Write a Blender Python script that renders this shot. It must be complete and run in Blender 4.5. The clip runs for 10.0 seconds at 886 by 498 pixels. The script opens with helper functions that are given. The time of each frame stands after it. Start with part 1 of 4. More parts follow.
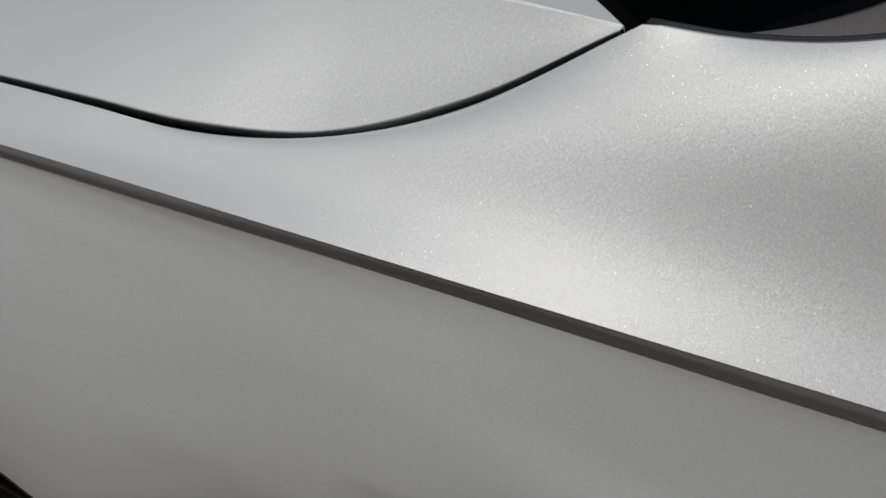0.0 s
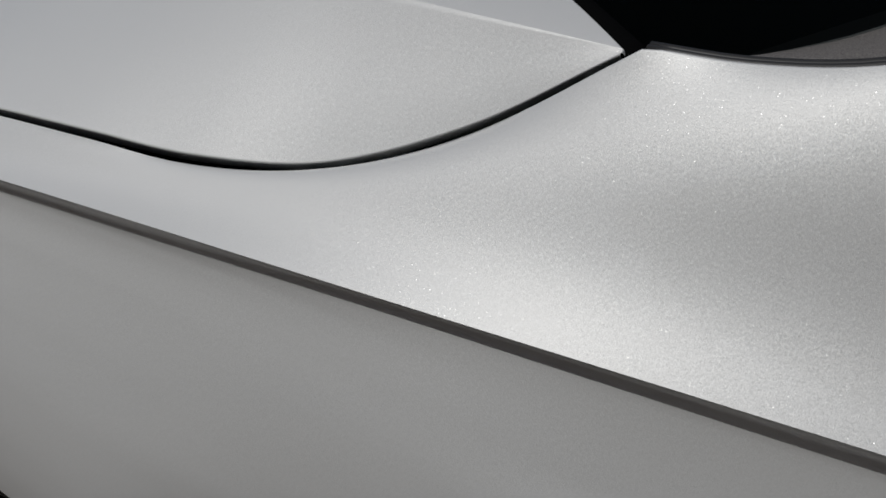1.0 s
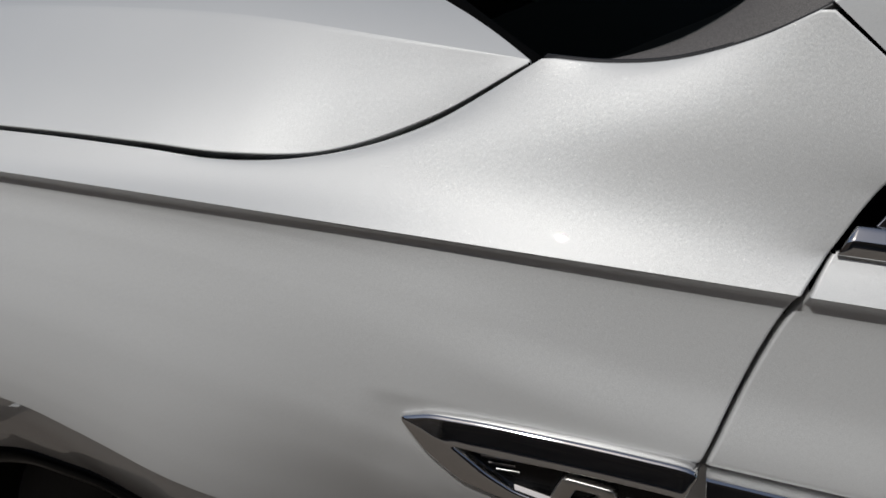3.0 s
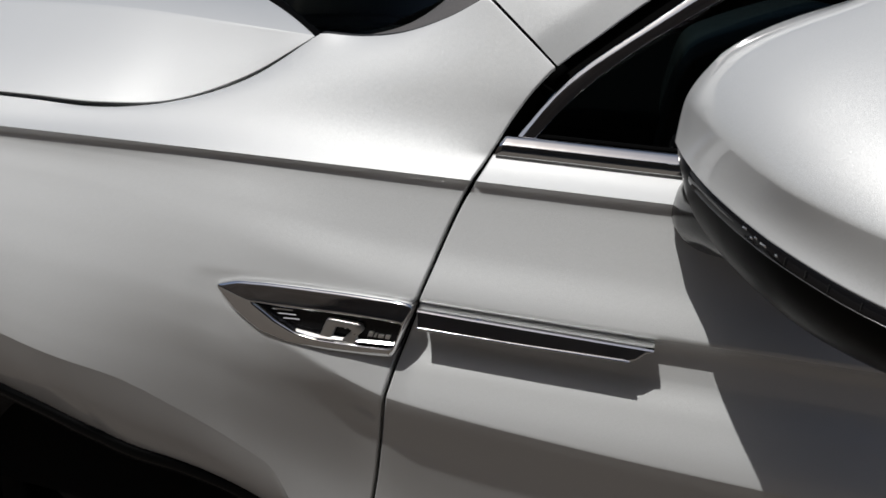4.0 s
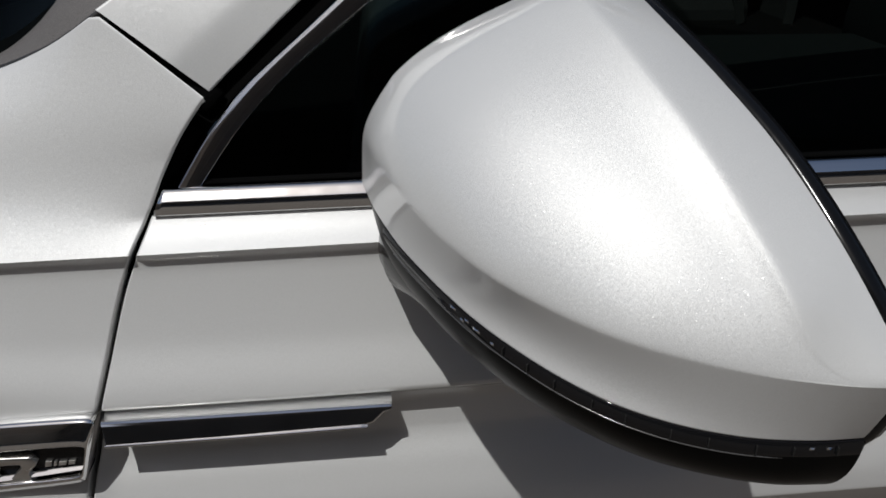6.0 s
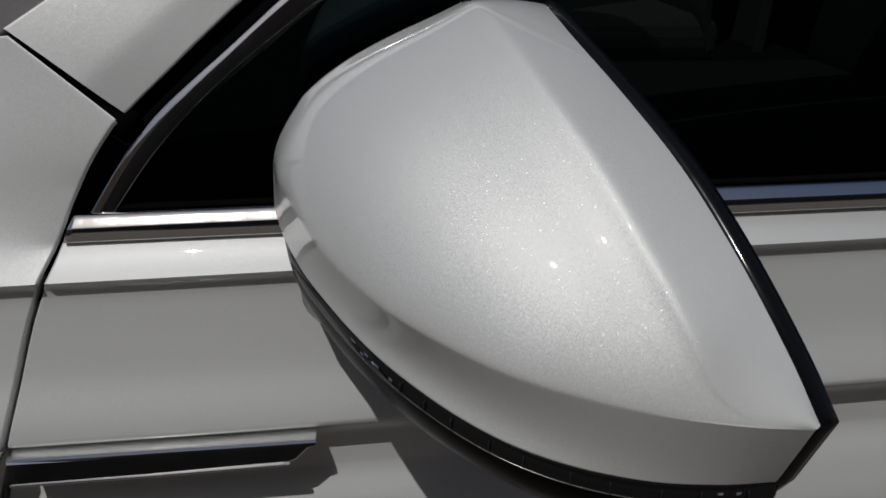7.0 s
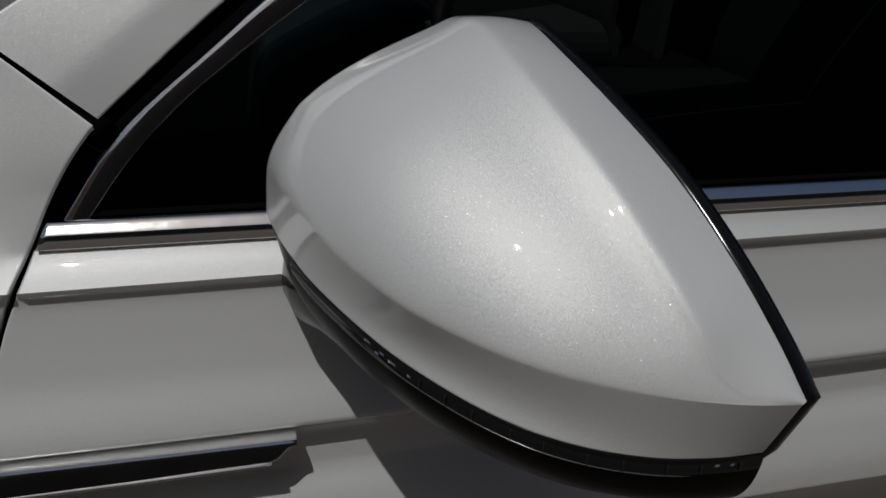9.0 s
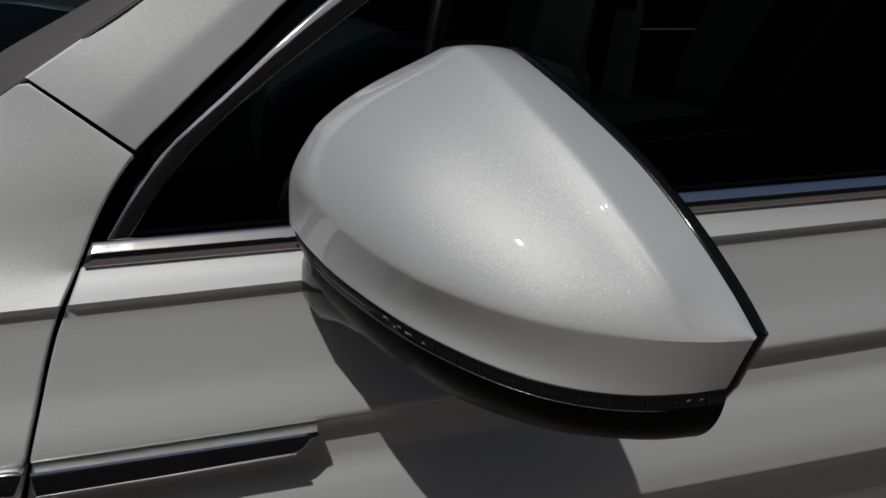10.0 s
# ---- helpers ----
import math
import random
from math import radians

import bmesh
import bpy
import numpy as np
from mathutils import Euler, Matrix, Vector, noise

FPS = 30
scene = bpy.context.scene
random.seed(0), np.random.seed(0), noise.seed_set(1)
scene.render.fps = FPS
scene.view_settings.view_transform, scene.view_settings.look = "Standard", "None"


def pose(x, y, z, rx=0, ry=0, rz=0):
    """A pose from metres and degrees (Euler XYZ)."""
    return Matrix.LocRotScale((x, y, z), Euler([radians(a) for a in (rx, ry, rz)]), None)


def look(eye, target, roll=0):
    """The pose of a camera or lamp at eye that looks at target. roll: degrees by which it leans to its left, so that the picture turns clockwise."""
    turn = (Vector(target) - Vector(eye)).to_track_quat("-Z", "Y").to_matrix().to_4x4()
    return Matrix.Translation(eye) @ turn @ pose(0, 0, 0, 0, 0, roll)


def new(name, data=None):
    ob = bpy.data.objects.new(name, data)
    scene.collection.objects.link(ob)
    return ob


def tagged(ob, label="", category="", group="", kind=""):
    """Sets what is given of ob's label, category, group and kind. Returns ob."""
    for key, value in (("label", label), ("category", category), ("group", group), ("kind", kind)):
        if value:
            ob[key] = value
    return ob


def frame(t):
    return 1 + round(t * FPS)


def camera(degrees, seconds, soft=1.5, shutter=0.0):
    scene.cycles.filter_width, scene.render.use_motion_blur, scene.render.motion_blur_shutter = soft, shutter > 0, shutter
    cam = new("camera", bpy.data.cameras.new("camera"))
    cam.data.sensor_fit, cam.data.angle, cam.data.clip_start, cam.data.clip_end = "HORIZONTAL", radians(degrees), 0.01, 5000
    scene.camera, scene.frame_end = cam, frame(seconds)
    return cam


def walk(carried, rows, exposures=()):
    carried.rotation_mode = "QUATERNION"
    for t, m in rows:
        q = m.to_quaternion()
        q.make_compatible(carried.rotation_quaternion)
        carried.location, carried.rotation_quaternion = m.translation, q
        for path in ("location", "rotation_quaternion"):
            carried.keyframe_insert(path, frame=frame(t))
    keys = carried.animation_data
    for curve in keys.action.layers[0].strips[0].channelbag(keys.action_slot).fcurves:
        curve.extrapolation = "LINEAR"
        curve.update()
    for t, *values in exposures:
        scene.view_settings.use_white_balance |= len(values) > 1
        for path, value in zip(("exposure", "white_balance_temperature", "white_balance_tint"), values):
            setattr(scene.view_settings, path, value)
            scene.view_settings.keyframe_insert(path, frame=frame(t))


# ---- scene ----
# ---------------------------------------------------------------- camera
cam = camera(58.96, 10.0, soft=1.6)
walk(cam, [
        (0, pose(-0.1154, -0.2668, 1.1447, 62.614, -5.180, 27.037)),
        (0.5, pose(-0.1104, -0.2600, 1.1451, 61.860, -4.722, 28.085)),
        (1, pose(-0.1123, -0.2448, 1.1604, 61.699, -2.809, 28.269)),
        (1.5, pose(-0.1018, -0.2285, 1.1755, 60.819, -0.989, 28.021)),
        (2, pose(-0.0963, -0.2290, 1.1882, 62.058, -0.403, 27.029)),
        (2.2, pose(-0.0978, -0.2381, 1.1966, 61.530, -0.116, 26.582)),
        (3.3, pose(-0.0289, -0.4991, 1.1756, 66.896, -2.340, 18.993)),
        (3.5, pose(0.0073, -0.5331, 1.1753, 67.416, -2.267, 18.103)),
        (3.7, pose(0.0497, -0.5719, 1.1706, 68.936, -2.649, 17.034)),
        (3.9, pose(0.1072, -0.6116, 1.1644, 69.882, -3.348, 16.296)),
        (4, pose(0.1240, -0.6286, 1.1598, 69.577, -4.510, 15.583)),
        (4.2, pose(0.1613, -0.6346, 1.1609, 69.166, -5.413, 13.714)),
        (4.5, pose(0.1460, -0.6030, 1.2084, 66.842, -4.363, 7.118)),
        (4.7, pose(0.1287, -0.5835, 1.2060, 67.634, -2.195, 2.046)),
        (5, pose(0.1030, -0.5565, 1.2144, 66.769, -0.064, -4.821)),
        (5.2, pose(0.1268, -0.5453, 1.2168, 66.172, 0.861, -4.653)),
        (5.5, pose(0.1320, -0.5371, 1.2013, 66.350, 0.594, -5.681)),
        (5.7, pose(0.1430, -0.5083, 1.2229, 63.470, 0.082, -5.024)),
        (6.8, pose(0.1950, -0.4594, 1.2218, 64.928, -0.847, -4.307)),
        (7, pose(0.2040, -0.4620, 1.2148, 65.513, -0.644, -4.989)),
        (7.5, pose(0.1980, -0.4747, 1.2208, 66.119, -0.289, -6.689)),
        (8, pose(0.1934, -0.4797, 1.2183, 66.482, -0.476, -7.978)),
        (8.5, pose(0.1854, -0.4805, 1.2155, 65.806, -0.947, -8.903)),
        (9, pose(0.1441, -0.4734, 1.2256, 65.553, -3.062, -12.568)),
        (9.5, pose(0.1258, -0.4754, 1.2284, 66.146, -3.541, -14.419)),
        (9.8, pose(0.1098, -0.5098, 1.2255, 67.971, -2.873, -15.414)),
        (10, pose(0.1142, -0.5476, 1.2153, 69.858, -1.084, -14.707))],
     exposures=[(0.0, -0.64, 6270, 8), (1.4, -0.54, 6270, 8), (2.2, -0.38, 6270, 8), (3.3, -0.30, 6270, 8), (4.2, 0.04, 6270, 8), (5.0, 0.07, 6270, 8), (5.7, 0.04, 6270, 8), (6.8, -0.59, 6270, 8), (8.0, -0.74, 6270, 8), (10.0, -0.86, 6270, 8)])

# ---------------------------------------------------------------- light
SUN = Vector((-0.29, -0.47, 1.0)).normalized()
world = bpy.data.worlds.new("sky")
scene.world = world
world.use_nodes = True
wn = world.node_tree
sky = wn.nodes.new("ShaderNodeTexSky")
sky.sky_type, sky.sun_disc = "NISHITA", False
sky.dust_density = 2.3
sky.sun_elevation = math.asin(SUN.z)
sky.sun_rotation = math.atan2(SUN.x, SUN.y)
wn.links.new(sky.outputs[0], wn.nodes["Background"].inputs[0])
wn.nodes["Background"].inputs[1].default_value = 0.050
sun = new("sun", bpy.data.lights.new("sun", "SUN"))
sun.data.energy, sun.data.angle, sun.data.color = 2.85, radians(0.53), (1.0, 0.965, 0.92)
sun.matrix_world = look(SUN * 30, (0, 0, 0))


# ---------------------------------------------------------------- materials
def material(name, color, rough=0.5, metal=0.0, coat=0.0, coat_rough=0.03, spec=0.5):
    m = bpy.data.materials.new(name)
    m.use_nodes = True
    b = m.node_tree.nodes["Principled BSDF"]
    b.inputs["Base Color"].default_value = (*color, 1)
    b.inputs["Roughness"].default_value = rough
    b.inputs["Metallic"].default_value = metal
    b.inputs["Coat Weight"].default_value = coat
    b.inputs["Coat Roughness"].default_value = coat_rough
    b.inputs["Specular IOR Level"].default_value = spec
    return m


def node(m, kind, **inputs):
    n = m.node_tree.nodes.new(kind)
    for k, v in inputs.items():
        n.inputs[k.replace("_", " ")].default_value = v
    return n


def mix_noise(m, scale, low, high, detail=4.0, to="Base Color", rough=0.6):
    """A noise between two values or colours, fed to one input of the surface."""
    t = m.node_tree
    co = t.nodes.new("ShaderNodeTexCoord")
    n = node(m, "ShaderNodeTexNoise", Scale=scale, Detail=detail, Roughness=rough)
    ramp = t.nodes.new("ShaderNodeValToRGB")
    ramp.color_ramp.elements[0].position, ramp.color_ramp.elements[1].position = 0.3, 0.7
    ramp.color_ramp.elements[0].color = (*low, 1) if isinstance(low, tuple) else (low, low, low, 1)
    ramp.color_ramp.elements[1].color = (*high, 1) if isinstance(high, tuple) else (high, high, high, 1)
    t.links.new(co.outputs["Object"], n.inputs["Vector"])
    t.links.new(n.outputs["Fac"], ramp.inputs["Fac"])
    t.links.new(ramp.outputs["Color"], t.nodes["Principled BSDF"].inputs[to])
    return n


def relief(m, scale, strength, distance=0.001, detail=5.0):
    t = m.node_tree
    co = t.nodes.new("ShaderNodeTexCoord")
    n = node(m, "ShaderNodeTexNoise", Scale=scale, Detail=detail)
    b = node(m, "ShaderNodeBump", Strength=strength, Distance=distance)
    t.links.new(co.outputs["Object"], n.inputs["Vector"])
    t.links.new(n.outputs["Fac"], b.inputs["Height"])
    t.links.new(b.outputs["Normal"], t.nodes["Principled BSDF"].inputs["Normal"])


def pearl_paint():
    """White pearl coat: flakes of about half a millimetre, each tilted its own way, under a clear lacquer."""
    m = material("pearl_white_paint", (0.68, 0.68, 0.675), 0.46, 0.10, 1.0, 0.012)
    t = m.node_tree
    b = t.nodes["Principled BSDF"]
    geo, co = t.nodes.new("ShaderNodeNewGeometry"), t.nodes.new("ShaderNodeTexCoord")
    flakes = node(m, "ShaderNodeTexVoronoi", Scale=3700.0)
    half = t.nodes.new("ShaderNodeVectorMath")
    half.operation = "SUBTRACT"
    half.inputs[1].default_value = (0.5, 0.5, 0.5)
    tilt = t.nodes.new("ShaderNodeVectorMath")
    tilt.operation = "SCALE"
    add = t.nodes.new("ShaderNodeVectorMath")
    add.operation = "ADD"
    unit = t.nodes.new("ShaderNodeVectorMath")
    unit.operation = "NORMALIZE"
    t.links.new(co.outputs["Object"], flakes.inputs["Vector"])
    t.links.new(flakes.outputs["Color"], half.inputs[0])
    rgb = t.nodes.new("ShaderNodeSeparateColor")
    few = t.nodes.new("ShaderNodeMath")
    few.operation = "GREATER_THAN"
    few.inputs[1].default_value = 0.99
    more = t.nodes.new("ShaderNodeMath")
    more.operation = "MULTIPLY_ADD"
    more.inputs[1].default_value, more.inputs[2].default_value = 0.17, 0.17
    pick = t.nodes.new("ShaderNodeTexWhiteNoise")
    t.links.new(flakes.outputs["Color"], pick.inputs["Vector"])
    t.links.new(pick.outputs["Color"], rgb.inputs[0])
    t.links.new(rgb.outputs[2], few.inputs[0])
    t.links.new(few.outputs[0], more.inputs[0])
    t.links.new(more.outputs[0], tilt.inputs["Scale"])
    for to, gain, base in (("Roughness", -0.15, 0.53), ("Metallic", 0.16, 0.25)):   # the few large flakes glint like small mirrors
        f = t.nodes.new("ShaderNodeMath")
        f.operation = "MULTIPLY_ADD"
        f.inputs[1].default_value, f.inputs[2].default_value = gain, base
        t.links.new(few.outputs[0], f.inputs[0])
        t.links.new(f.outputs[0], b.inputs[to])
    t.links.new(half.outputs[0], tilt.inputs[0])
    t.links.new(geo.outputs["Normal"], add.inputs[0])
    t.links.new(tilt.outputs[0], add.inputs[1])
    t.links.new(add.outputs[0], unit.inputs[0])
    t.links.new(unit.outputs[0], b.inputs["Normal"])
    return m


PAINT = pearl_paint()
CHROME = material("chrome", (0.88, 0.88, 0.88), 0.06, 1.0)
mix_noise(CHROME, 60.0, 0.03, 0.10, to="Roughness")
BLACK_GLOSS = material("black_gloss_plastic", (0.006, 0.006, 0.0065), 0.12, spec=0.3)
mix_noise(BLACK_GLOSS, 80.0, 0.10, 0.2, to="Roughness")
BLACK_SATIN = material("black_satin_plastic", (0.002, 0.002, 0.002), 0.30, spec=0.10)
relief(BLACK_SATIN, 900.0, 0.15, 0.0003)
RUBBER = material("black_rubber", (0.0025, 0.0025, 0.0025), 0.85, spec=0.03)
relief(RUBBER, 600.0, 0.3, 0.0004)
BEAD = material("rubber_bead", (0.028, 0.027, 0.027), 0.45, spec=0.4)
GRAIN = material("grained_grey_plastic", (0.075, 0.07, 0.07), 0.6)
mix_noise(GRAIN, 1800.0, (0.05, 0.046, 0.045), (0.19, 0.178, 0.172))
relief(GRAIN, 2200.0, 0.6, 0.0003)
# near-black base colour stands in for shade in gaps, cowl and cabin
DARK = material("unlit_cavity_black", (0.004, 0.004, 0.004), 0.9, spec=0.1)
LENS = material("smoked_indicator_lens", (0.008, 0.008, 0.009), 0.05, spec=0.4)
RIBS = material("clear_lens_rib", (0.020, 0.020, 0.020), 0.25, spec=0.4)
LIP = material("bright_lens_edge", (0.16, 0.16, 0.16), 0.22, 0.6)
TYRE = material("tyre_rubber", (0.02, 0.02, 0.02), 0.8)
relief(TYRE, 200.0, 0.4, 0.001)
MIRROR = material("mirror_glass", (0.85, 0.86, 0.87), 0.02, 1.0)


def thin_glass(name, tint, index=1.40):
    """Tinted pane: what lies behind shows through it darkened, with a clear gloss on top."""
    m = bpy.data.materials.new(name)
    m.use_nodes = True
    t = m.node_tree
    t.nodes.remove(t.nodes["Principled BSDF"])
    clear, gloss = t.nodes.new("ShaderNodeBsdfTransparent"), t.nodes.new("ShaderNodeBsdfGlossy")
    clear.inputs[0].default_value = (*tint, 1)
    gloss.inputs["Roughness"].default_value = 0.01
    edge, mix = t.nodes.new("ShaderNodeFresnel"), t.nodes.new("ShaderNodeMixShader")
    edge.inputs[0].default_value = index
    t.links.new(edge.outputs[0], mix.inputs[0])
    t.links.new(clear.outputs[0], mix.inputs[1])
    t.links.new(gloss.outputs[0], mix.inputs[2])
    t.links.new(mix.outputs[0], t.nodes["Material Output"].inputs[0])
    return m


GLASS = thin_glass("tinted_glass", (0.21, 0.25, 0.24))
PRIVACY = thin_glass("dark_privacy_glass", (0.012, 0.014, 0.014))
SCREEN = thin_glass("windscreen_glass", (0.35, 0.40, 0.39), 1.05)
ASPHALT = material("asphalt", (0.05, 0.05, 0.05), 0.9)
mix_noise(ASPHALT, 90.0, (0.074, 0.062, 0.052), (0.125, 0.107, 0.091), 8.0)
relief(ASPHALT, 150.0, 0.6, 0.004)
# browns of the unseen walls, set by the reflections they give
FACADE = material("brown_render", (0.16, 0.12, 0.09), 0.9)
mix_noise(FACADE, 1.5, (0.36, 0.25, 0.165), (0.56, 0.41, 0.29), 6.0)
FACADE_DARK = material("dark_brown_render", (0.08, 0.06, 0.05), 0.9)
mix_noise(FACADE_DARK, 1.5, (0.085, 0.060, 0.044), (0.17, 0.122, 0.088), 6.0)


# ---------------------------------------------------------------- geometry helpers
def curve(points, n=None):
    """A smooth curve through the points: a function of 0..1 by chord length, or n samples of it."""
    p = np.array(points, float)
    d = np.concatenate([[0], np.cumsum(np.linalg.norm(np.diff(p, axis=0), axis=1))])
    d /= d[-1]
    k = len(p)
    tan = np.empty_like(p)
    for i in range(k):
        a, b = max(i - 1, 0), min(i + 1, k - 1)
        tan[i] = (p[b] - p[a]) / (d[b] - d[a])

    def at(u):
        u = np.clip(np.asarray(u, float), 0, 1)
        i = np.clip(np.searchsorted(d, u, side="right") - 1, 0, k - 2)
        h = d[i + 1] - d[i]
        s = ((u - d[i]) / h)[..., None]
        h = h[..., None]
        return ((2 * s**3 - 3 * s**2 + 1) * p[i] + (s**3 - 2 * s**2 + s) * h * tan[i]
                + (3 * s**2 - 2 * s**3) * p[i + 1] + (s**3 - s**2) * h * tan[i + 1])
    return at if n is None else at(np.linspace(0, 1, n))


def eased(xs, ys):
    """A smooth function through the values, without overshoot."""
    xs, ys = np.array(xs, float), np.array(ys, float)
    h, m = np.diff(xs), np.diff(ys) / np.diff(xs)
    d = np.zeros(len(xs))
    d[0], d[-1] = m[0], m[-1]
    for i in range(1, len(xs) - 1):
        if m[i - 1] * m[i] > 0:
            a, b = 2 * h[i] + h[i - 1], h[i] + 2 * h[i - 1]
            d[i] = (a + b) / (a / m[i - 1] + b / m[i])

    def at(x):
        x = np.clip(np.asarray(x, float), xs[0], xs[-1])
        i = np.clip(np.searchsorted(xs, x, side="right") - 1, 0, len(xs) - 2)
        t = (x - xs[i]) / h[i]
        return ((2 * t**3 - 3 * t**2 + 1) * ys[i] + (t**3 - 2 * t**2 + t) * h[i] * d[i]
                + (3 * t**2 - 2 * t**3) * ys[i + 1] + (t**3 - t**2) * h[i] * d[i + 1])
    return at


def over(points, axis=0):
    """The same curve as a function of one coordinate."""
    c = curve(points, 600)
    o = np.argsort(c[:, axis])
    c = c[o]
    return lambda x: np.stack([np.interp(x, c[:, axis], c[:, a]) for a in range(3)], -1)


def link(name, verts, faces, mat, parent=None, label="", smooth=True):
    me = bpy.data.meshes.new(name)
    me.from_pydata([tuple(map(float, v)) for v in verts], [], [tuple(map(int, f)) for f in faces])
    me.update()
    if smooth:
        me.polygons.foreach_set("use_smooth", [True] * len(me.polygons))
    me.materials.append(mat)
    ob = new(name, me)
    ob.parent = parent
    return tagged(ob, label)


def normals_of(g):
    du = np.gradient(g, axis=0)
    dv = np.gradient(g, axis=1)
    n = np.cross(du, dv)
    return n / (np.linalg.norm(n, axis=2, keepdims=True) + 1e-12)


def skin(g, flange=0.012, edge=0.0015, sides="uUvV", into=None):
    """Vertices and faces of a sheet from a grid of points, its named sides turned over in a small radius and down behind the sheet.
    The sheet's outer side is where du x dv points."""
    for s in sides:   # a row close to each turned side keeps its edge crisp
        if s == "u":
            g = np.concatenate([g[:1], g[:1] * 0.88 + g[1:2] * 0.12, g[1:]])
        elif s == "U":
            g = np.concatenate([g[:-1], g[-1:] * 0.88 + g[-2:-1] * 0.12, g[-1:]])
        elif s == "v":
            g = np.concatenate([g[:, :1], g[:, :1] * 0.88 + g[:, 1:2] * 0.12, g[:, 1:]], 1)
        else:
            g = np.concatenate([g[:, :-1], g[:, -1:] * 0.88 + g[:, -2:-1] * 0.12, g[:, -1:]], 1)
    nu, nv = g.shape[:2]
    n = normals_of(g)
    verts = list(g.reshape(-1, 3))
    ids = np.arange(nu * nv).reshape(nu, nv)
    faces = [(ids[i, j], ids[i + 1, j], ids[i + 1, j + 1], ids[i, j + 1]) for i in range(nu - 1) for j in range(nv - 1)]
    for s in sides:
        row, nn, inner = {"u": (ids[0], n[0], g[1]), "U": (ids[-1], n[-1], g[-2]), "v": (ids[:, 0], n[:, 0], g[:, 1]),
                          "V": (ids[:, -1], n[:, -1], g[:, -2])}[s]
        p = np.array([verts[i] for i in row])
        out = p - inner
        out -= (out * nn).sum(1, keepdims=True) * nn
        out /= np.linalg.norm(out, axis=1, keepdims=True) + 1e-12
        if into is not None:
            nn = -np.broadcast_to(np.asarray(into[s] if isinstance(into, dict) else into, float), p.shape)
            nn = nn / np.linalg.norm(nn, axis=1, keepdims=True)
        last = row
        for k, (a, b) in enumerate(((0.7 * edge, 0.3 * edge), (edge, edge), (edge, flange))):
            q = p + out * a - nn * b
            at = np.arange(len(verts), len(verts) + len(q))
            verts.extend(q)
            for i in range(len(row) - 1):
                f = (last[i], last[i + 1], at[i + 1], at[i])
                faces.append(f if s in "Vu" and s == "u" or s == "V" else f[::-1])
            last = at
    return verts, faces


def panel(name, g, mat, parent, label="", **k):
    return link(name, *skin(np.asarray(g), **k), mat, parent, label)


def sweep(name, path, profile, mat, parent, label="", ups=None, closed=True, caps=True):
    """A profile (pairs of out, up in metres) drawn along a path; ups: out and up vectors for each point of the path."""
    path = np.asarray(path, float)
    k, m = len(path), len(profile)
    outs, upv = ups
    verts = [path[i] + outs[i] * a + upv[i] * b for i in range(k) for a, b in profile]
    faces = []
    for i in range(k - 1):
        for j in range(m if closed else m - 1):
            a, b = i * m + j, i * m + (j + 1) % m
            faces.append((a, b, b + m, a + m))
    if caps and closed:
        faces += [tuple(range(m))[::-1], tuple(range((k - 1) * m, k * m))]
    return link(name, verts, faces, mat, parent, label)


def frames(path, out):
    """Out and up vectors along a path, square to it; out: the rough outward direction."""
    path = np.asarray(path, float)
    t = np.gradient(path, axis=0)
    t /= np.linalg.norm(t, axis=1, keepdims=True)
    o = np.asarray(out, float) - (t @ np.asarray(out, float))[:, None] * t
    o /= np.linalg.norm(o, axis=1, keepdims=True)
    return o, np.cross(o, t) * -1


def slab(name, outline, thick, mat, parent, label="", y=0.0, bevel=0.0, slope=0.0):
    """A plate in the side's plane from an outline of (x, z), standing thick proud towards -y, its rim bevelled."""
    p = np.array(outline, float)
    c = p.mean(0)
    d = np.roll(p, -1, 0) - np.roll(p, 1, 0)
    nrm = np.stack([d[:, 1], -d[:, 0]], 1)
    nrm /= np.linalg.norm(nrm, axis=1, keepdims=True)
    if ((p + nrm * 1e-4 - c) ** 2).sum() < ((p - c) ** 2).sum():
        nrm = -nrm
    k = len(p)
    ring = lambda q, yy: [(a, yy + slope * (b - c[1]), b) for a, b in q]
    verts = ring(p, y) + ring(p, y - thick + bevel) + ring(p - nrm * bevel * 0.4, y - thick + bevel * 0.25) + ring(p - nrm * bevel, y - thick)
    faces = [(r * k + i, r * k + (i + 1) % k, (r + 1) * k + (i + 1) % k, (r + 1) * k + i) for r in range(3) for i in range(k)]
    faces.append(tuple(3 * k + i for i in range(k)))
    return link(name, verts, faces, mat, parent, label, smooth=False)


# ---------------------------------------------------------------- the car's lines (x to its tail, y into it, z up)
crease = over([(-1.0, 0.016, 0.949), (-0.7, 0.013, 0.958), (-0.5, 0.011, 0.966), (-0.3, 0.007, 0.974), (-0.1, 0.005, 0.981), (0.1, 0.005, 0.987),
               (0.3, 0.008, 0.992), (0.5, 0.012, 0.996), (0.7, 0.016, 1.0), (1.0, 0.020, 1.005), (1.3, 0.024, 1.01)])
GAP_HOOD = [(-1.0, 0.050, 0.950), (-0.80, 0.046, 0.9745), (-0.65, 0.0435, 0.9835), (-0.571, 0.044, 0.9873), (-0.495, 0.044, 0.9900), (-0.419, 0.047, 0.9912),
            (-0.342, 0.060, 0.9998), (-0.266, 0.078, 1.031), (-0.190, 0.087, 1.083)]
COWL = [(-0.190, 0.087, 1.083), (-0.148, 0.083, 1.0843), (-0.105, 0.075, 1.0924), (-0.062, 0.068, 1.110), (-0.0276, 0.0656, 1.131)]
MIDDLE = 0.87
A_FEND, A_PIL = (0.0411, 0.038, 1.0815), (-0.0276, 0.0656, 1.131)
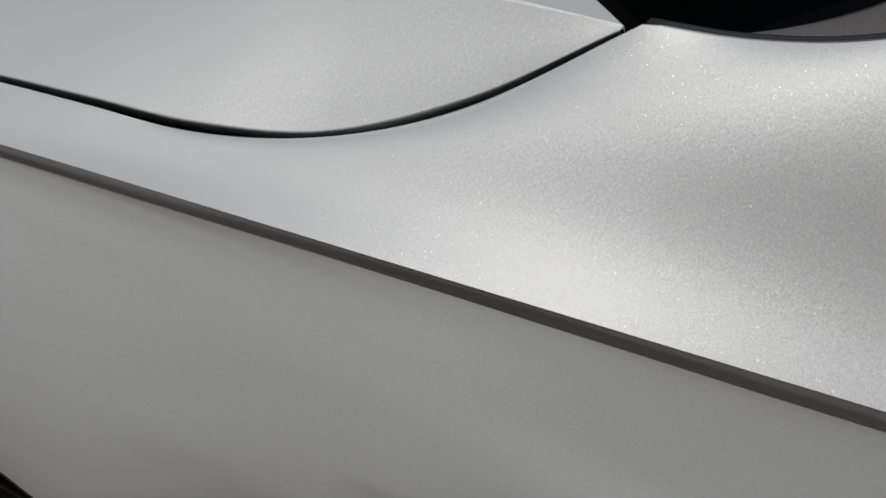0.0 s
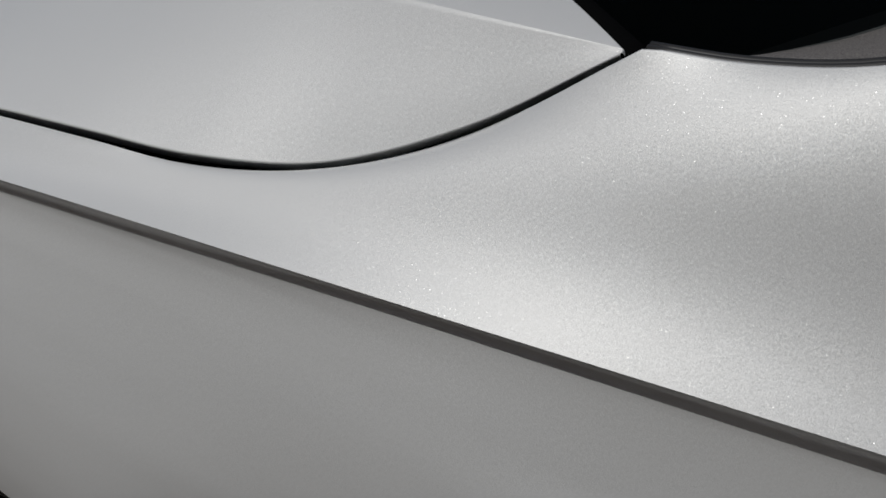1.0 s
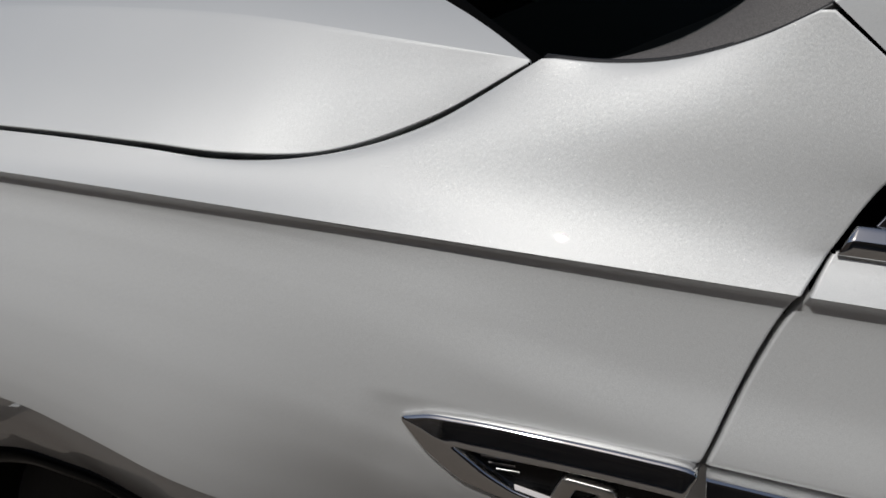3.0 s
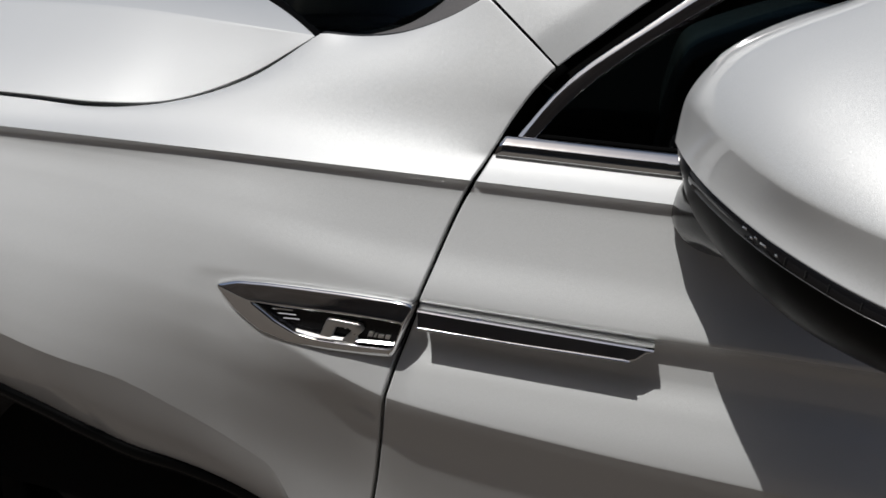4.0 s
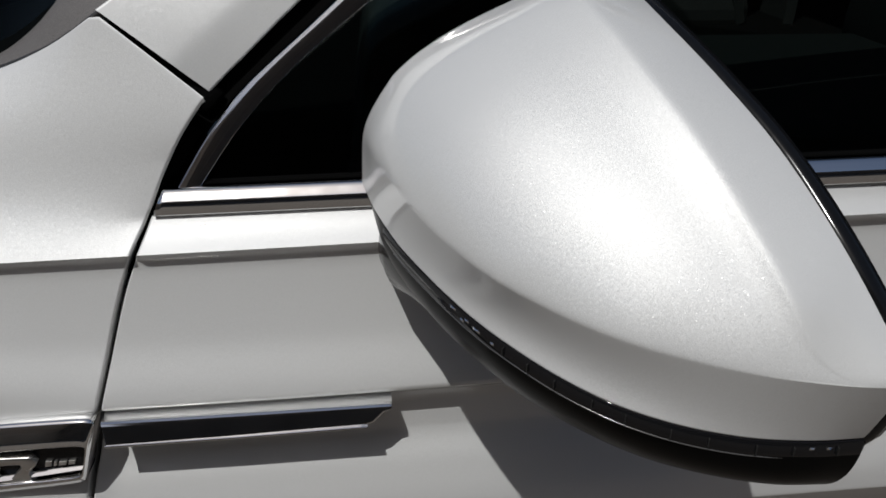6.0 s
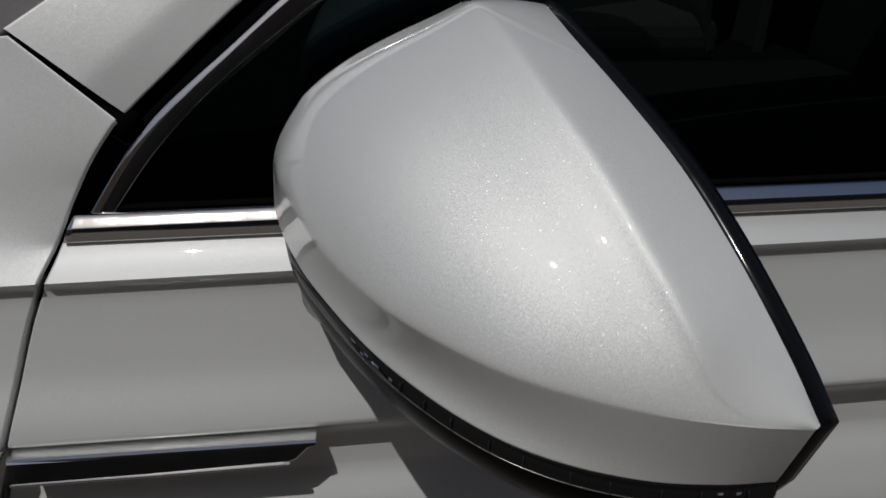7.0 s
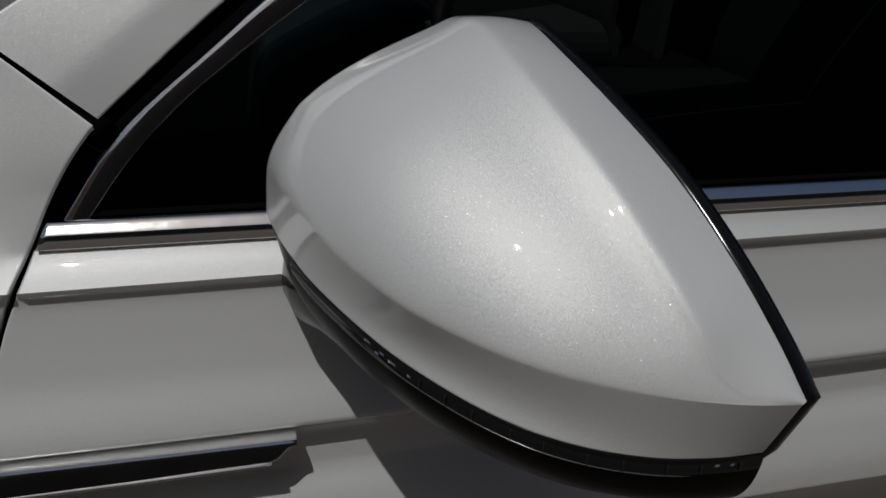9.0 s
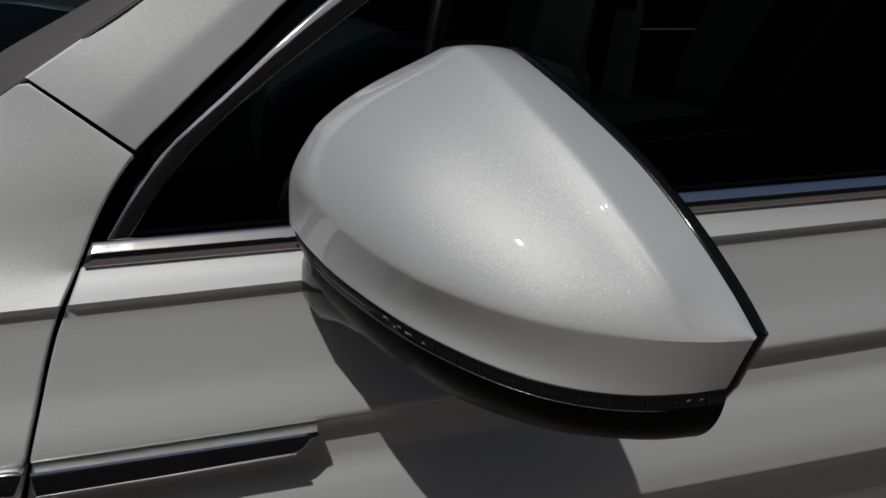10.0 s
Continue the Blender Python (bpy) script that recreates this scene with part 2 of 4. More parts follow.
RIDGE = [(-1.0, 0.21, 1.035), (-0.75, 0.19, 1.062), (-0.545, 0.165, 1.077), (-0.427, 0.140, 1.082), (-0.308, 0.115, 1.081), (-0.2022, 0.0963, 1.0791)]
door_x = eased([0.3, 0.55, 0.65, 0.70, 0.766, 0.83, 0.893, 0.956, 0.983, 1.0035, 1.03, 1.0815],
                             [-0.142, -0.1036, -0.0866, -0.0786, -0.0665, -0.0545, -0.038, -0.0195, -0.008, 0.0005, 0.012, 0.046])
fender_x = eased([0.3, 0.55, 0.65, 0.70, 0.766, 0.83, 0.893, 0.956, 0.983, 1.0075, 1.032, 1.057, 1.0815],
                               [-0.1488, -0.1104, -0.0934, -0.0854, -0.0733, -0.0613, -0.0448, -0.0266, -0.0152, -0.0030, 0.0083, 0.0226, 0.0400])
# the wheel arch: the line where the fender turns in, and the lower edge of the paint
arch_z = eased([-1.05, -0.95, -0.85, -0.75, -0.65, -0.57, -0.51, -0.455, -0.40, -0.35, -0.28, -0.217, -0.18, -0.158, -0.15, -0.145],
               [0.44, 0.59, 0.69, 0.755, 0.783, 0.781, 0.772, 0.761, 0.748, 0.734, 0.690, 0.640, 0.602, 0.55, 0.47, 0.3])
arch_low = eased([-1.05, -0.95, -0.85, -0.75, -0.65, -0.59, -0.53, -0.46, -0.39, -0.33, -0.28, -0.236, -0.205, -0.185, -0.172, -0.165],
                 [0.33, 0.465, 0.570, 0.633, 0.660, 0.660, 0.649, 0.633, 0.614, 0.600, 0.577, 0.550, 0.525, 0.492, 0.43, 0.3])
char_z = eased([-1.0, -0.40, -0.24, -0.18, -0.12, -0.06, 0.07, 0.2, 0.36, 0.7, 1.3], [0.86, 0.85, 0.834, 0.814, 0.792, 0.777, 0.770, 0.767, 0.766, 0.77, 0.78])


SIDE = eased([0, 0.008, 0.020, 0.038, 0.055, 0.075, 0.12, 0.3, 0.52, 0.7, 0.97, 1.0, 1.02, 1.1, 1.4, 2.2, 3.2],
             [0, 0.0016, 0.0036, 0.0052, 0.0055, 0.0049, 0.0027, -0.008, -0.0245, -0.0275, -0.0345, -0.035, -0.0334, -0.0252, 0.0065, 0.056, 0.07])
SIDE_FRONT = eased([0, 0.008, 0.020, 0.038, 0.055, 0.075, 0.12, 0.3, 0.52, 0.7, 0.9, 1.0, 1.2, 1.6, 2.2, 3.2],
                   [0, 0.0016, 0.0036, 0.0052, 0.0055, 0.0049, 0.0027, -0.0085, -0.0210, -0.0280, -0.0333, -0.0345, -0.0310, -0.0135, 0.015, 0.048])
SWELL = eased([0, 0.010, 0.024, 0.048, 0.068, 0.095, 0.21, 0.4, 0.6, 0.8, 0.92, 1.0, 1.5], [0, 0.0016, 0.0037, 0.0057, 0.0058, 0.0045, -0.0060, -0.0245, -0.0415, -0.0525, -0.0560, -0.0568, -0.030])


LEDGE = eased([-0.3, -0.11, -0.07, -0.042, -0.022, -0.010, -0.004, 0.0, 0.004, 0.05, 0.3], [0.0, 0.0, 0.0075, 0.0165, 0.0170, 0.0125, 0.0055, 0.0, -0.0012, 0.0, 0.0])


def side_y(x, z):
    """How far in the body's side lies below the shoulder crease."""
    c = crease(x)
    zc, ch = c[..., 2], char_z(x)
    f = (zc - z) / (zc - ch)
    prof = SIDE(f)
    # the ledge that runs back from the fender badge along the door
    d = z - (0.8765 + 0.026 * x)
    deep = np.interp(x, [-0.275, -0.25, -0.20, -0.10, -0.07, -0.045], [0.0, 0.14, 0.24, 0.24, 0.45, 1.0])
    soft = np.clip((-0.09 - x) / 0.16, 0, 1)
    soft = soft * soft * (3 - 2 * soft)
    prof = prof * (1 - soft) + SIDE_FRONT(f) * soft
    prof = prof + LEDGE(d) * deep
    # towards the wheel arch the side swells out instead
    az = np.clip(arch_z(x), 0.62, ch)
    h = (zc - z) / (zc - az)
    swell = SWELL(h)
    w = np.clip((-0.18 - x) / 0.28, 0, 1)
    w = w * w * (3 - 2 * w)
    return c[..., 1] + prof * (1 - w) + swell * w


car = tagged(new("car"), "pearl white sport utility car with chrome trim", "car")

# ---- front fender: shoulder above the crease, side below it
NU, NV = 150, 40
u = np.linspace(0, 1, NU)
x_end = float(fender_x(0.984))
bx = -1.0 + (x_end + 1.0) * u
bottom = crease(bx)
gh, cw = curve([(a, b, c - 0.0010 * math.exp(-((a + 0.42) / 0.13) ** 2)) for a, b, c in GAP_HOOD], 300), curve(COWL, 60)
seam = np.linspace(A_PIL, A_FEND, 30)
top_all = np.concatenate([gh, cw[1:], seam[1:]])
# along the top, the parameter follows the crease below: the gap to 0.76, the cowl to 0.91, the pillar's seam to the end
ut = np.concatenate([np.linspace(0, 0.80, 300), np.linspace(0.80, 0.93, 60)[1:], np.linspace(0.93, 1.0, 30)[1:]])
gl = np.concatenate([[0], np.cumsum(np.linalg.norm(np.diff(gh, axis=0), axis=1))])
ut[:300] = 0.80 * gl / gl[-1]
top = np.stack([np.interp(u, ut, top_all[:, a]) for a in range(3)], 1)
v = np.linspace(0, 1, NV)
left = bottom[0] + v[:, None] * (top[0] - bottom[0])
zr = np.linspace(bottom[-1][2], A_FEND[2], NV)
right = np.stack([fender_x(zr), np.interp(zr, [0.984, 1.0035, 1.04, 1.0815], [0.005, 0.0215, 0.033, 0.038]), zr], 1)
right[0], right[-1] = bottom[-1], top[-1]
U, V = u[:, None, None], v[None, :, None]
coons = ((1 - V) * bottom[:, None] + V * top[:, None] + (1 - U) * left[None] + U * right[None]
         - ((1 - U) * (1 - V) * bottom[0] + U * (1 - V) * bottom[-1] + (1 - U) * V * top[0] + U * V * top[-1]))
for _ in range(400):   # even out the sheet inside its edges
    coons[1:-1, 1:-1] = 0.25 * (coons[:-2, 1:-1] + coons[2:, 1:-1] + coons[1:-1, :-2] + coons[1:-1, 2:])
hollow = eased([0, 0.45, 0.75, 0.88, 1.0], [0.0, 0.0005, 0.0018, 0.0027, 0.0010])(u)[:, None, None]
coons = coons - normals_of(coons) * hollow * np.sin(2 * np.pi * V)
k = np.clip((top[:, 0] + 0.20) / 0.03, 0, 1)[:, None]
tuck = np.array([0.0, 0.05, -1.0]) * (1 - k) + np.array([0.0, 0.8, -0.6]) * k
tuck = np.concatenate([tuck[:-1], tuck[-1:], tuck[-1:]])
fender = panel("front_fender", coons, PAINT, car, "pearl white front fender with a sharp shoulder crease", sides="UV", into={"U": (0.0, 0.8, -0.6), "V": tuck}, edge=0.0010, flange=0.0035)
def rows_down(x, n_low=26):
    """Heights down the side at each x, with rows that follow the crease, the ledge and the lower line."""
    zc, zl, ch = crease(x)[..., 2], 0.8765 + 0.026 * x, char_z(x)
    knots = [zc, zc - 0.008, zl + 0.004, zl, zl - 0.012, zl - 0.045, ch + 0.003, ch, ch - 0.005, ch * 0 + 0.30]
    counts = [20, 26, 7, 14, 16, 12, 6, 9, n_low]
    rows = [knots[i] + (knots[i + 1] - knots[i]) * t for i, c in enumerate(counts) for t in np.linspace(0, 1, c, endpoint=False)]
    return np.array(rows + [knots[-1]])


N_ROWS = len(rows_down(np.array([0.0])))
# side of the fender, down to the wheel arch, and the arch's turned-in lip
nu2 = 190
us = 1 - (1 - np.linspace(0, 1, nu2)) ** 1.5
x_bot = -1.0 + us * (float(fender_x(0.4)) + 1.0)
zb = np.where(x_bot < -0.145, arch_z(x_bot), 0.30)
nv2 = N_ROWS
even = np.concatenate([np.linspace(0, 0.035, 20, endpoint=False), np.linspace(0.035, 1, nv2 - 20)])
g = np.empty((nu2, nv2, 3))
x = -1.0 + us * (x_end + 1.0)
for _ in range(3):
    z_rows = rows_down(np.broadcast_to(x, (nv2, nu2))[0])
    uni = crease(x)[:, 2] * (1 - even[:, None]) + zb * even[:, None]
    front = np.clip((-0.10 - x) / 0.12, 0, 1)
    front = front * front * (3 - 2 * front)
    zz = z_rows * (1 - front) + uni * front
    ends = fender_x(zz[:, -1])
for j in range(nv2):
    xx = -1.0 + us * (ends[j] + 1.0)
    fr = np.clip((-0.10 - xx) / 0.12, 0, 1)
    fr = fr * fr * (3 - 2 * fr)
    z = rows_down(xx)[j] * (1 - fr) + (crease(xx)[:, 2] * (1 - even[j]) + zb * even[j]) * fr
    g[:, j] = np.stack([xx, side_y(xx, z), z], 1)
panel("fender_side", g[:, ::-1], PAINT, fender, sides="U", flange=0.02, into=(0, 1, 0))
edge_line = g[g[:, -1, 0] < -0.164, -1]
k = np.linspace(0, 1, 14)[None, :, None]
to_hub = np.stack([-0.49 - edge_line[:, 0], 0 * edge_line[:, 0], 0.42 - edge_line[:, 2]], 1)
to_hub /= np.linalg.norm(to_hub, axis=1, keepdims=True)
paint_edge = np.stack([edge_line[:, 0], edge_line[:, 1] + np.interp(edge_line[:, 0], [-0.42, -0.32, -0.22], [0.063, 0.048, 0.037]), arch_low(edge_line[:, 0])], 1)
lip = edge_line[:, None] * (1 - k) + paint_edge[:, None] * k + np.array([0, -0.003, 0.0]) * np.sin(np.pi * k)
panel("arch_lip", lip[:, ::-1], PAINT, fender, "painted face of the wheel arch", sides="v", flange=0.012)
lin = lip[:, -1] + np.array([0, 0.004, 0])
prof = [(0.0, -0.002), (0.004, -0.0075), (0.010, -0.0085), (0.020, -0.004), (0.024, 0.006), (0.026, 0.03), (0.02, 0.09), (0.01, 0.20), (0.0, 0.34)]
liner = np.stack([lin + to_hub * a + np.array([0, y, 0]) for a, y in prof], 1)
panel("arch_liner", liner[:, ::-1], BLACK_SATIN, car, "black plastic wheel arch moulding and liner", sides="")

# ---- hood: side face up to its ridge, then the top
xs = np.linspace(-1.0, -0.1985, 130)
hood_edge = over([(a, b + 0.0034 * s, c + 0.0046 * s) for a, b, c in GAP_HOOD[:-1] for s in [min(1.0, max(0.9, 1.0 + (a + 0.38) * 1.1))]] + [(-0.2022, 0.0945, 1.0775)])
ridge = over(RIDGE)
xr = np.minimum(xs, -0.2022)
lo, hi = hood_edge(xr), ridge(xr)
vv = np.linspace(0, 1, 24)[None, :, None]
side = lo[:, None] * (1 - vv) + hi[:, None] * vv
hgt = np.linalg.norm(hi - lo, axis=1)[:, None, None]
side = side + normals_of(side) * hgt * (0.004 * np.sin(2 * np.pi * vv))
hood_rear = over([(-0.2022, 0.0963, 1.0791), (-0.247, 0.136, 1.091), (-0.303, 0.184, 1.108), (-0.36, 0.235, 1.122), (-0.46, 0.45, 1.14), (-0.50, 0.87, 1.15)], 1)
ys = np.concatenate([0.25 * np.linspace(0, 1, 26) ** 2.0, np.linspace(0.25, 1, 12)[1:]])
topg = np.empty((130, len(ys), 3))
for j, k in enumerate(ys):
    # columns run from the nose to the rear edge; rows from the ridge to the car's middle
    y_end = 0.0963 + k * (0.87 - 0.0963)
    e = hood_rear(y_end)
    t = (xs + 1.0) / (xs[-1] + 1.0)
    x = -1.0 + t * (e[0] + 1.0)
    r = ridge(np.minimum(-1.0 + t * (-0.2022 + 1.0), -0.2022))
    y = r[:, 1] + k * (0.87 - r[:, 1])
    dy = y - r[:, 1]
    z = r[:, 2] + 0.062 * (1 - np.exp(-dy / 0.16)) * (1 - 0.25 * k)
    topg[:, j] = np.stack([x, y, z], 1)
hood_grid = np.concatenate([side[:, :-1], topg], 1)
def whole(g):
    """The sheet carried on past the car's middle to its other side."""
    return np.concatenate([g, g[:, -2::-1] * np.array([1, -1, 1]) + np.array([0, 2 * MIDDLE, 0])], 1)


hood = panel("hood", whole(hood_grid), PAINT, car, "pearl white hood with a sharp ridge", sides="vVU", flange=0.010, edge=0.0009)

rear_line = curve([(-0.192, 0.100, 1.072), (-0.236, 0.140, 1.084), (-0.292, 0.188, 1.101), (-0.349, 0.239, 1.115), (-0.449, 0.45, 1.133), (-0.488, 0.87, 1.143)], 60)
o, w = frames(rear_line, (0.3, 0, 1))
sweep("hood_seal", rear_line, [(0.006 * math.cos(q), 0.009 * math.sin(q)) for q in np.linspace(0, 2 * math.pi, 14, endpoint=False)], RUBBER, hood, "dark rubber seal along the hood's rear edge", ups=(o, w))

# ---- front door: shoulder, side, and its window
X_DOOR = 1.20


nu3 = 120
us = np.linspace(0, 1, nu3) ** 1.4
g = np.empty((nu3, N_ROWS, 3))
ends = door_x(rows_down(np.array([-0.02]))[:, 0])
for j in range(N_ROWS):
    x = ends[j] + us * (X_DOOR - ends[j])
    z = rows_down(x)[j]
    g[:, j] = np.stack([x, side_y(x, z), z], 1)
door = panel("front_door", g[:, ::-1], PAINT, car, "pearl white front door with shoulder and lower crease", sides="uUv", flange=0.02, into=(0, 1, 0))
belt_z = lambda x: 1.0035 + 0.0235 * np.asarray(x)
belt_y = lambda x: 0.0255 - 0.001 * np.asarray(x)
sh = np.empty((nu3, 14, 3))
for j, k in enumerate(np.linspace(0, 1, 14)):
    x0 = door_x(0.984 + 0.0195 * k)
    x = x0 + us * (X_DOOR - x0)
    c = crease(x)
    z = c[:, 2] + k * (belt_z(x) - c[:, 2])
    y = c[:, 1] + (k + 0.10 * math.sin(math.pi * k)) * (belt_y(x) - c[:, 1])
    sh[:, j] = np.stack([x, y, z], 1)
panel("door_shoulder", sh, PAINT, door, sides="uV", flange=0.01, into=(0, 1, -0.2))

# chrome strip along the window's sill
px = np.concatenate([np.linspace(0.0015, 0.03, 6), np.linspace(0.05, X_DOOR, 40)])
path = np.stack([px, belt_y(px) + 0.002, belt_z(px) + 0.0005], 1)
prof = [(-0.002, 0.0), (0.0044, 0.0), (0.0052, 0.0005), (0.0054, 0.0012), (0.0054, 0.0045), (0.0053, 0.0090), (0.0050, 0.0099), (0.0044, 0.0107), (0.0027, 0.0125), (0.0009, 0.0144), (-0.0008, 0.0161), (-0.0020, 0.0168), (-0.011, 0.0172), (-0.010, 0.0)]
outs = np.tile([0.0, -1.0, 0.0], (len(px), 1))
upv = np.tile([0.0, 0.0, 1.0], (len(px), 1))
strip = sweep("sill_trim", path, prof, CHROME, door, "polished chrome strip below the window", ups=(outs, upv))
for vtx in strip.data.vertices:   # the strip's front end is cut on the slant of the gap
    if vtx.co.x < 0.010:
        vtx.co.x += max(0.0, vtx.co.z - belt_z(0.0) - 0.003) * 0.55 * (1 - vtx.co.x / 0.010)

# window plane, chrome arc, seal and glass
glass_y = lambda z: 0.036 + 0.38 * (z - 1.02)
ARC_OUT = [(0.0150, 1.0190), (0.017, 1.022), (0.0385, 1.0550), (0.060, 1.079), (0.0815, 1.0978), (0.1025, 1.1148), (0.123, 1.132), (0.1435, 1.1495), (0.186, 1.183), (0.30, 1.262), (0.55, 1.40), (0.80, 1.47), (1.2, 1.50)]
ARC_IN = [(0.0310, 1.0182), (0.0325, 1.020), (0.0565, 1.052), (0.081, 1.078), (0.1045, 1.099), (0.1275, 1.117), (0.150, 1.134), (0.1735, 1.1505), (0.2205, 1.183), (0.312, 1.246), (0.55, 1.375), (0.80, 1.445), (1.2, 1.475)]
PIL_LOW = [(0.0411, 1.0815), (0.054, 1.0935), (0.069, 1.1065), (0.083, 1.1195), (0.098, 1.1325), (0.112, 1.1445), (0.127, 1.157), (0.155, 1.183), (0.28, 1.285), (0.52, 1.43), (0.80, 1.51), (1.2, 1.54)]
on_glass = lambda pts, d=0.0: [(a, glass_y(b) + d, b) for a, b in pts]
ao, ai = curve(on_glass(ARC_OUT), 90), curve(on_glass(ARC_IN), 90)
k = np.array([0, 0.04, 0.09, 0.14, 0.18, 0.21, 0.24, 0.3, 0.45, 0.6, 0.75, 0.9, 0.96, 1.0])
bow = 0.0005 + 0.0040 * np.clip(k / 0.16, 0, 1) ** 0.9 - 0.0008 * np.clip((k - 0.2) / 0.8, 0, 1) + 0.0010 * np.sin(np.pi * np.clip((k - 0.2) / 0.8, 0, 1))
out_n = np.array([0, -0.934, 0.355])
arc = ao[:, None] * (1 - k)[None, :, None] + ai[:, None] * k[None, :, None] + out_n * bow[None, :, None]
panel("window_arc_trim", arc[:, ::-1], CHROME, door, "polished chrome arc along the window frame", sides="vV", flange=0.009, edge=0.0008)
# rubber seal between the chrome arc and the body
edge_pts = [(float(fender_x(z)) + 0.002, z) for z in (1.000, 1.02, 1.04, 1.06)] + PIL_LOW[0:]
eo = curve(on_glass([(a, b) for a, b in edge_pts], 0.010), 120)
ei = curve(on_glass([(0.006, 1.000), (0.010, 1.012)] + ARC_OUT[1:], 0.004), 120)
# a little wider than the visible band, under both neighbours
k = np.linspace(-0.35, 1.15, 10)
seal = eo[:, None] * (1 - k)[None, :, None] + ei[:, None] * k[None, :, None]
seal[..., 1] += 0.004
panel("window_seal", seal[:, ::-1], RUBBER, door, "black rubber window seal", sides="", flange=0.01)
# glass
gx = curve(on_glass(ARC_IN), 90)
k = np.linspace(0, 1, 12)
low_edge = np.stack([gx[:, 0] * 0 + np.linspace(0.02, 1.2, 90), np.full(90, 0.036), belt_z(np.linspace(0.02, 1.2, 90)) + 0.012], 1)
low_edge[:, 0] = gx[:, 0]
gl = low_edge[:, None] * (1 - k)[None, :, None] + gx[:, None] * k[None, :, None]
gl[..., 1] = glass_y(gl[..., 2]) + 0.003
panel("window_glass", gl, GLASS, door, "dark tinted window glass", sides="", flange=0.004)
lip = np.stack([px[4:], np.full(len(px) - 4, 0.0358), belt_z(px[4:]) + 0.0170], 1)
sweep("sill_seal", lip, [(0.0, 0.0), (0.0015, 0.0012), (0.0, 0.0028), (-0.004, 0.003), (-0.006, 0.0)], RUBBER, door, "black rubber lip along the glass",
      ups=(np.tile([0.0, -1.0, 0.0], (len(lip), 1)), np.tile([0.0, 0.0, 1.0], (len(lip), 1))))
div = np.array([(0.268, glass_y(1.13), 1.02), (0.272, glass_y(1.148), 1.148), (0.284, glass_y(1.186), 1.186), (0.31, glass_y(1.25), 1.25)])
div[:, 1] = [glass_y(z) for z in div[:, 2]]
o, w = frames(div, (0, -0.93, 0.35))
sweep("window_divider", div, [(0.0, -0.008), (0.004, -0.007), (0.004, 0.007), (0.0, 0.008), (-0.006, 0.0)], BLACK_SATIN, door, "black bar between the window panes", ups=(o, w))

# ---- windscreen pillar, its grained trim, windscreen, cowl cavity
pl = curve([(a, glass_y(b) + 0.0, b) for a, b in PIL_LOW], 80)
pu = curve([(-0.0276, 0.0656, 1.131), (0.033, 0.092, 1.172), (0.107, 0.110, 1.220), (0.18, 0.130, 1.268), (0.33, 0.17, 1.36), (0.55, 0.22, 1.47), (0.80, 0.26, 1.55), (1.2, 0.28, 1.585)], 80)
sh_x = np.array([0.0021, -0.0005, 0.0024])
pl, pu = pl.copy(), pu.copy()
fade = np.exp(-np.linspace(0, 1, 80) * 30)[:, None]
pl, pu = pl - sh_x * 0.3 * fade, pu + sh_x * fade
k = np.linspace(0, 1, 16)[None, :, None]
pil = pl[:, None] * (1 - k) + pu[:, None] * k
pil = pil + normals_of(pil) * 0.0030 * np.interp(k, [0, 0.35, 1.0], [0.0, 1.0, 0.0])
panel("windscreen_pillar", pil, PAINT, car, "pearl white windscreen pillar", sides="vV", flange=0.003)
inner_line = curve(COWL + [tuple(p) for p in pu[2::6]], 140)
start = inner_line + np.array([0, 0.0022, -0.0035])
glass_edge = curve([(-0.186, 0.0925, 1.078), (-0.165, 0.098, 1.079), (-0.148, 0.105, 1.083), (-0.111, 0.110, 1.098), (-0.083, 0.108, 1.117), (-0.058, 0.104, 1.140), (-0.045, 0.106, 1.149), (0.006, 0.122, 1.178),
                    (0.085, 0.142, 1.226), (0.16, 0.164, 1.276), (0.31, 0.205, 1.368), (0.53, 0.256, 1.478), (0.78, 0.296, 1.558), (1.18, 0.316, 1.593)], 140)
k = np.linspace(0, 1, 8)[None, :, None]
trim = start[:, None] * (1 - k) + glass_edge[:, None] * k + np.array([0, 0, 0.0025]) * np.sin(np.pi * k)
panel("windscreen_trim", trim, GRAIN, car, "grained dark grey plastic trim along the windscreen", sides="V", flange=0.01)
for inward, up, r in ((0.0032, -0.0010, 0.0021), (0.0088, -0.0014, 0.0028)):   # two rubber beads between the fender and the trim
    bead = inner_line[:60] + np.array([0.0, inward, up])
    o, w = frames(bead, (0, 0.2, 1))
    sweep("windscreen_bead", bead, [(r * math.cos(q), r * math.sin(q)) for q in np.linspace(0, 2 * math.pi, 10, endpoint=False)], BEAD, car, "black rubber bead along the fender", ups=(o, w))
ws = np.empty((40, 20, 3))
foot_line = np.stack([np.interp(np.linspace(0, 1, 20) ** 1.6, np.linspace(0, 1, len(rear_line)), rear_line[:, c]) for c in range(3)], 1)
foot_line = foot_line + np.stack([0.012 + 0.012 * np.linspace(0, 1, 20), 0 * foot_line[:, 1], 0 * foot_line[:, 1] - 0.006], 1)
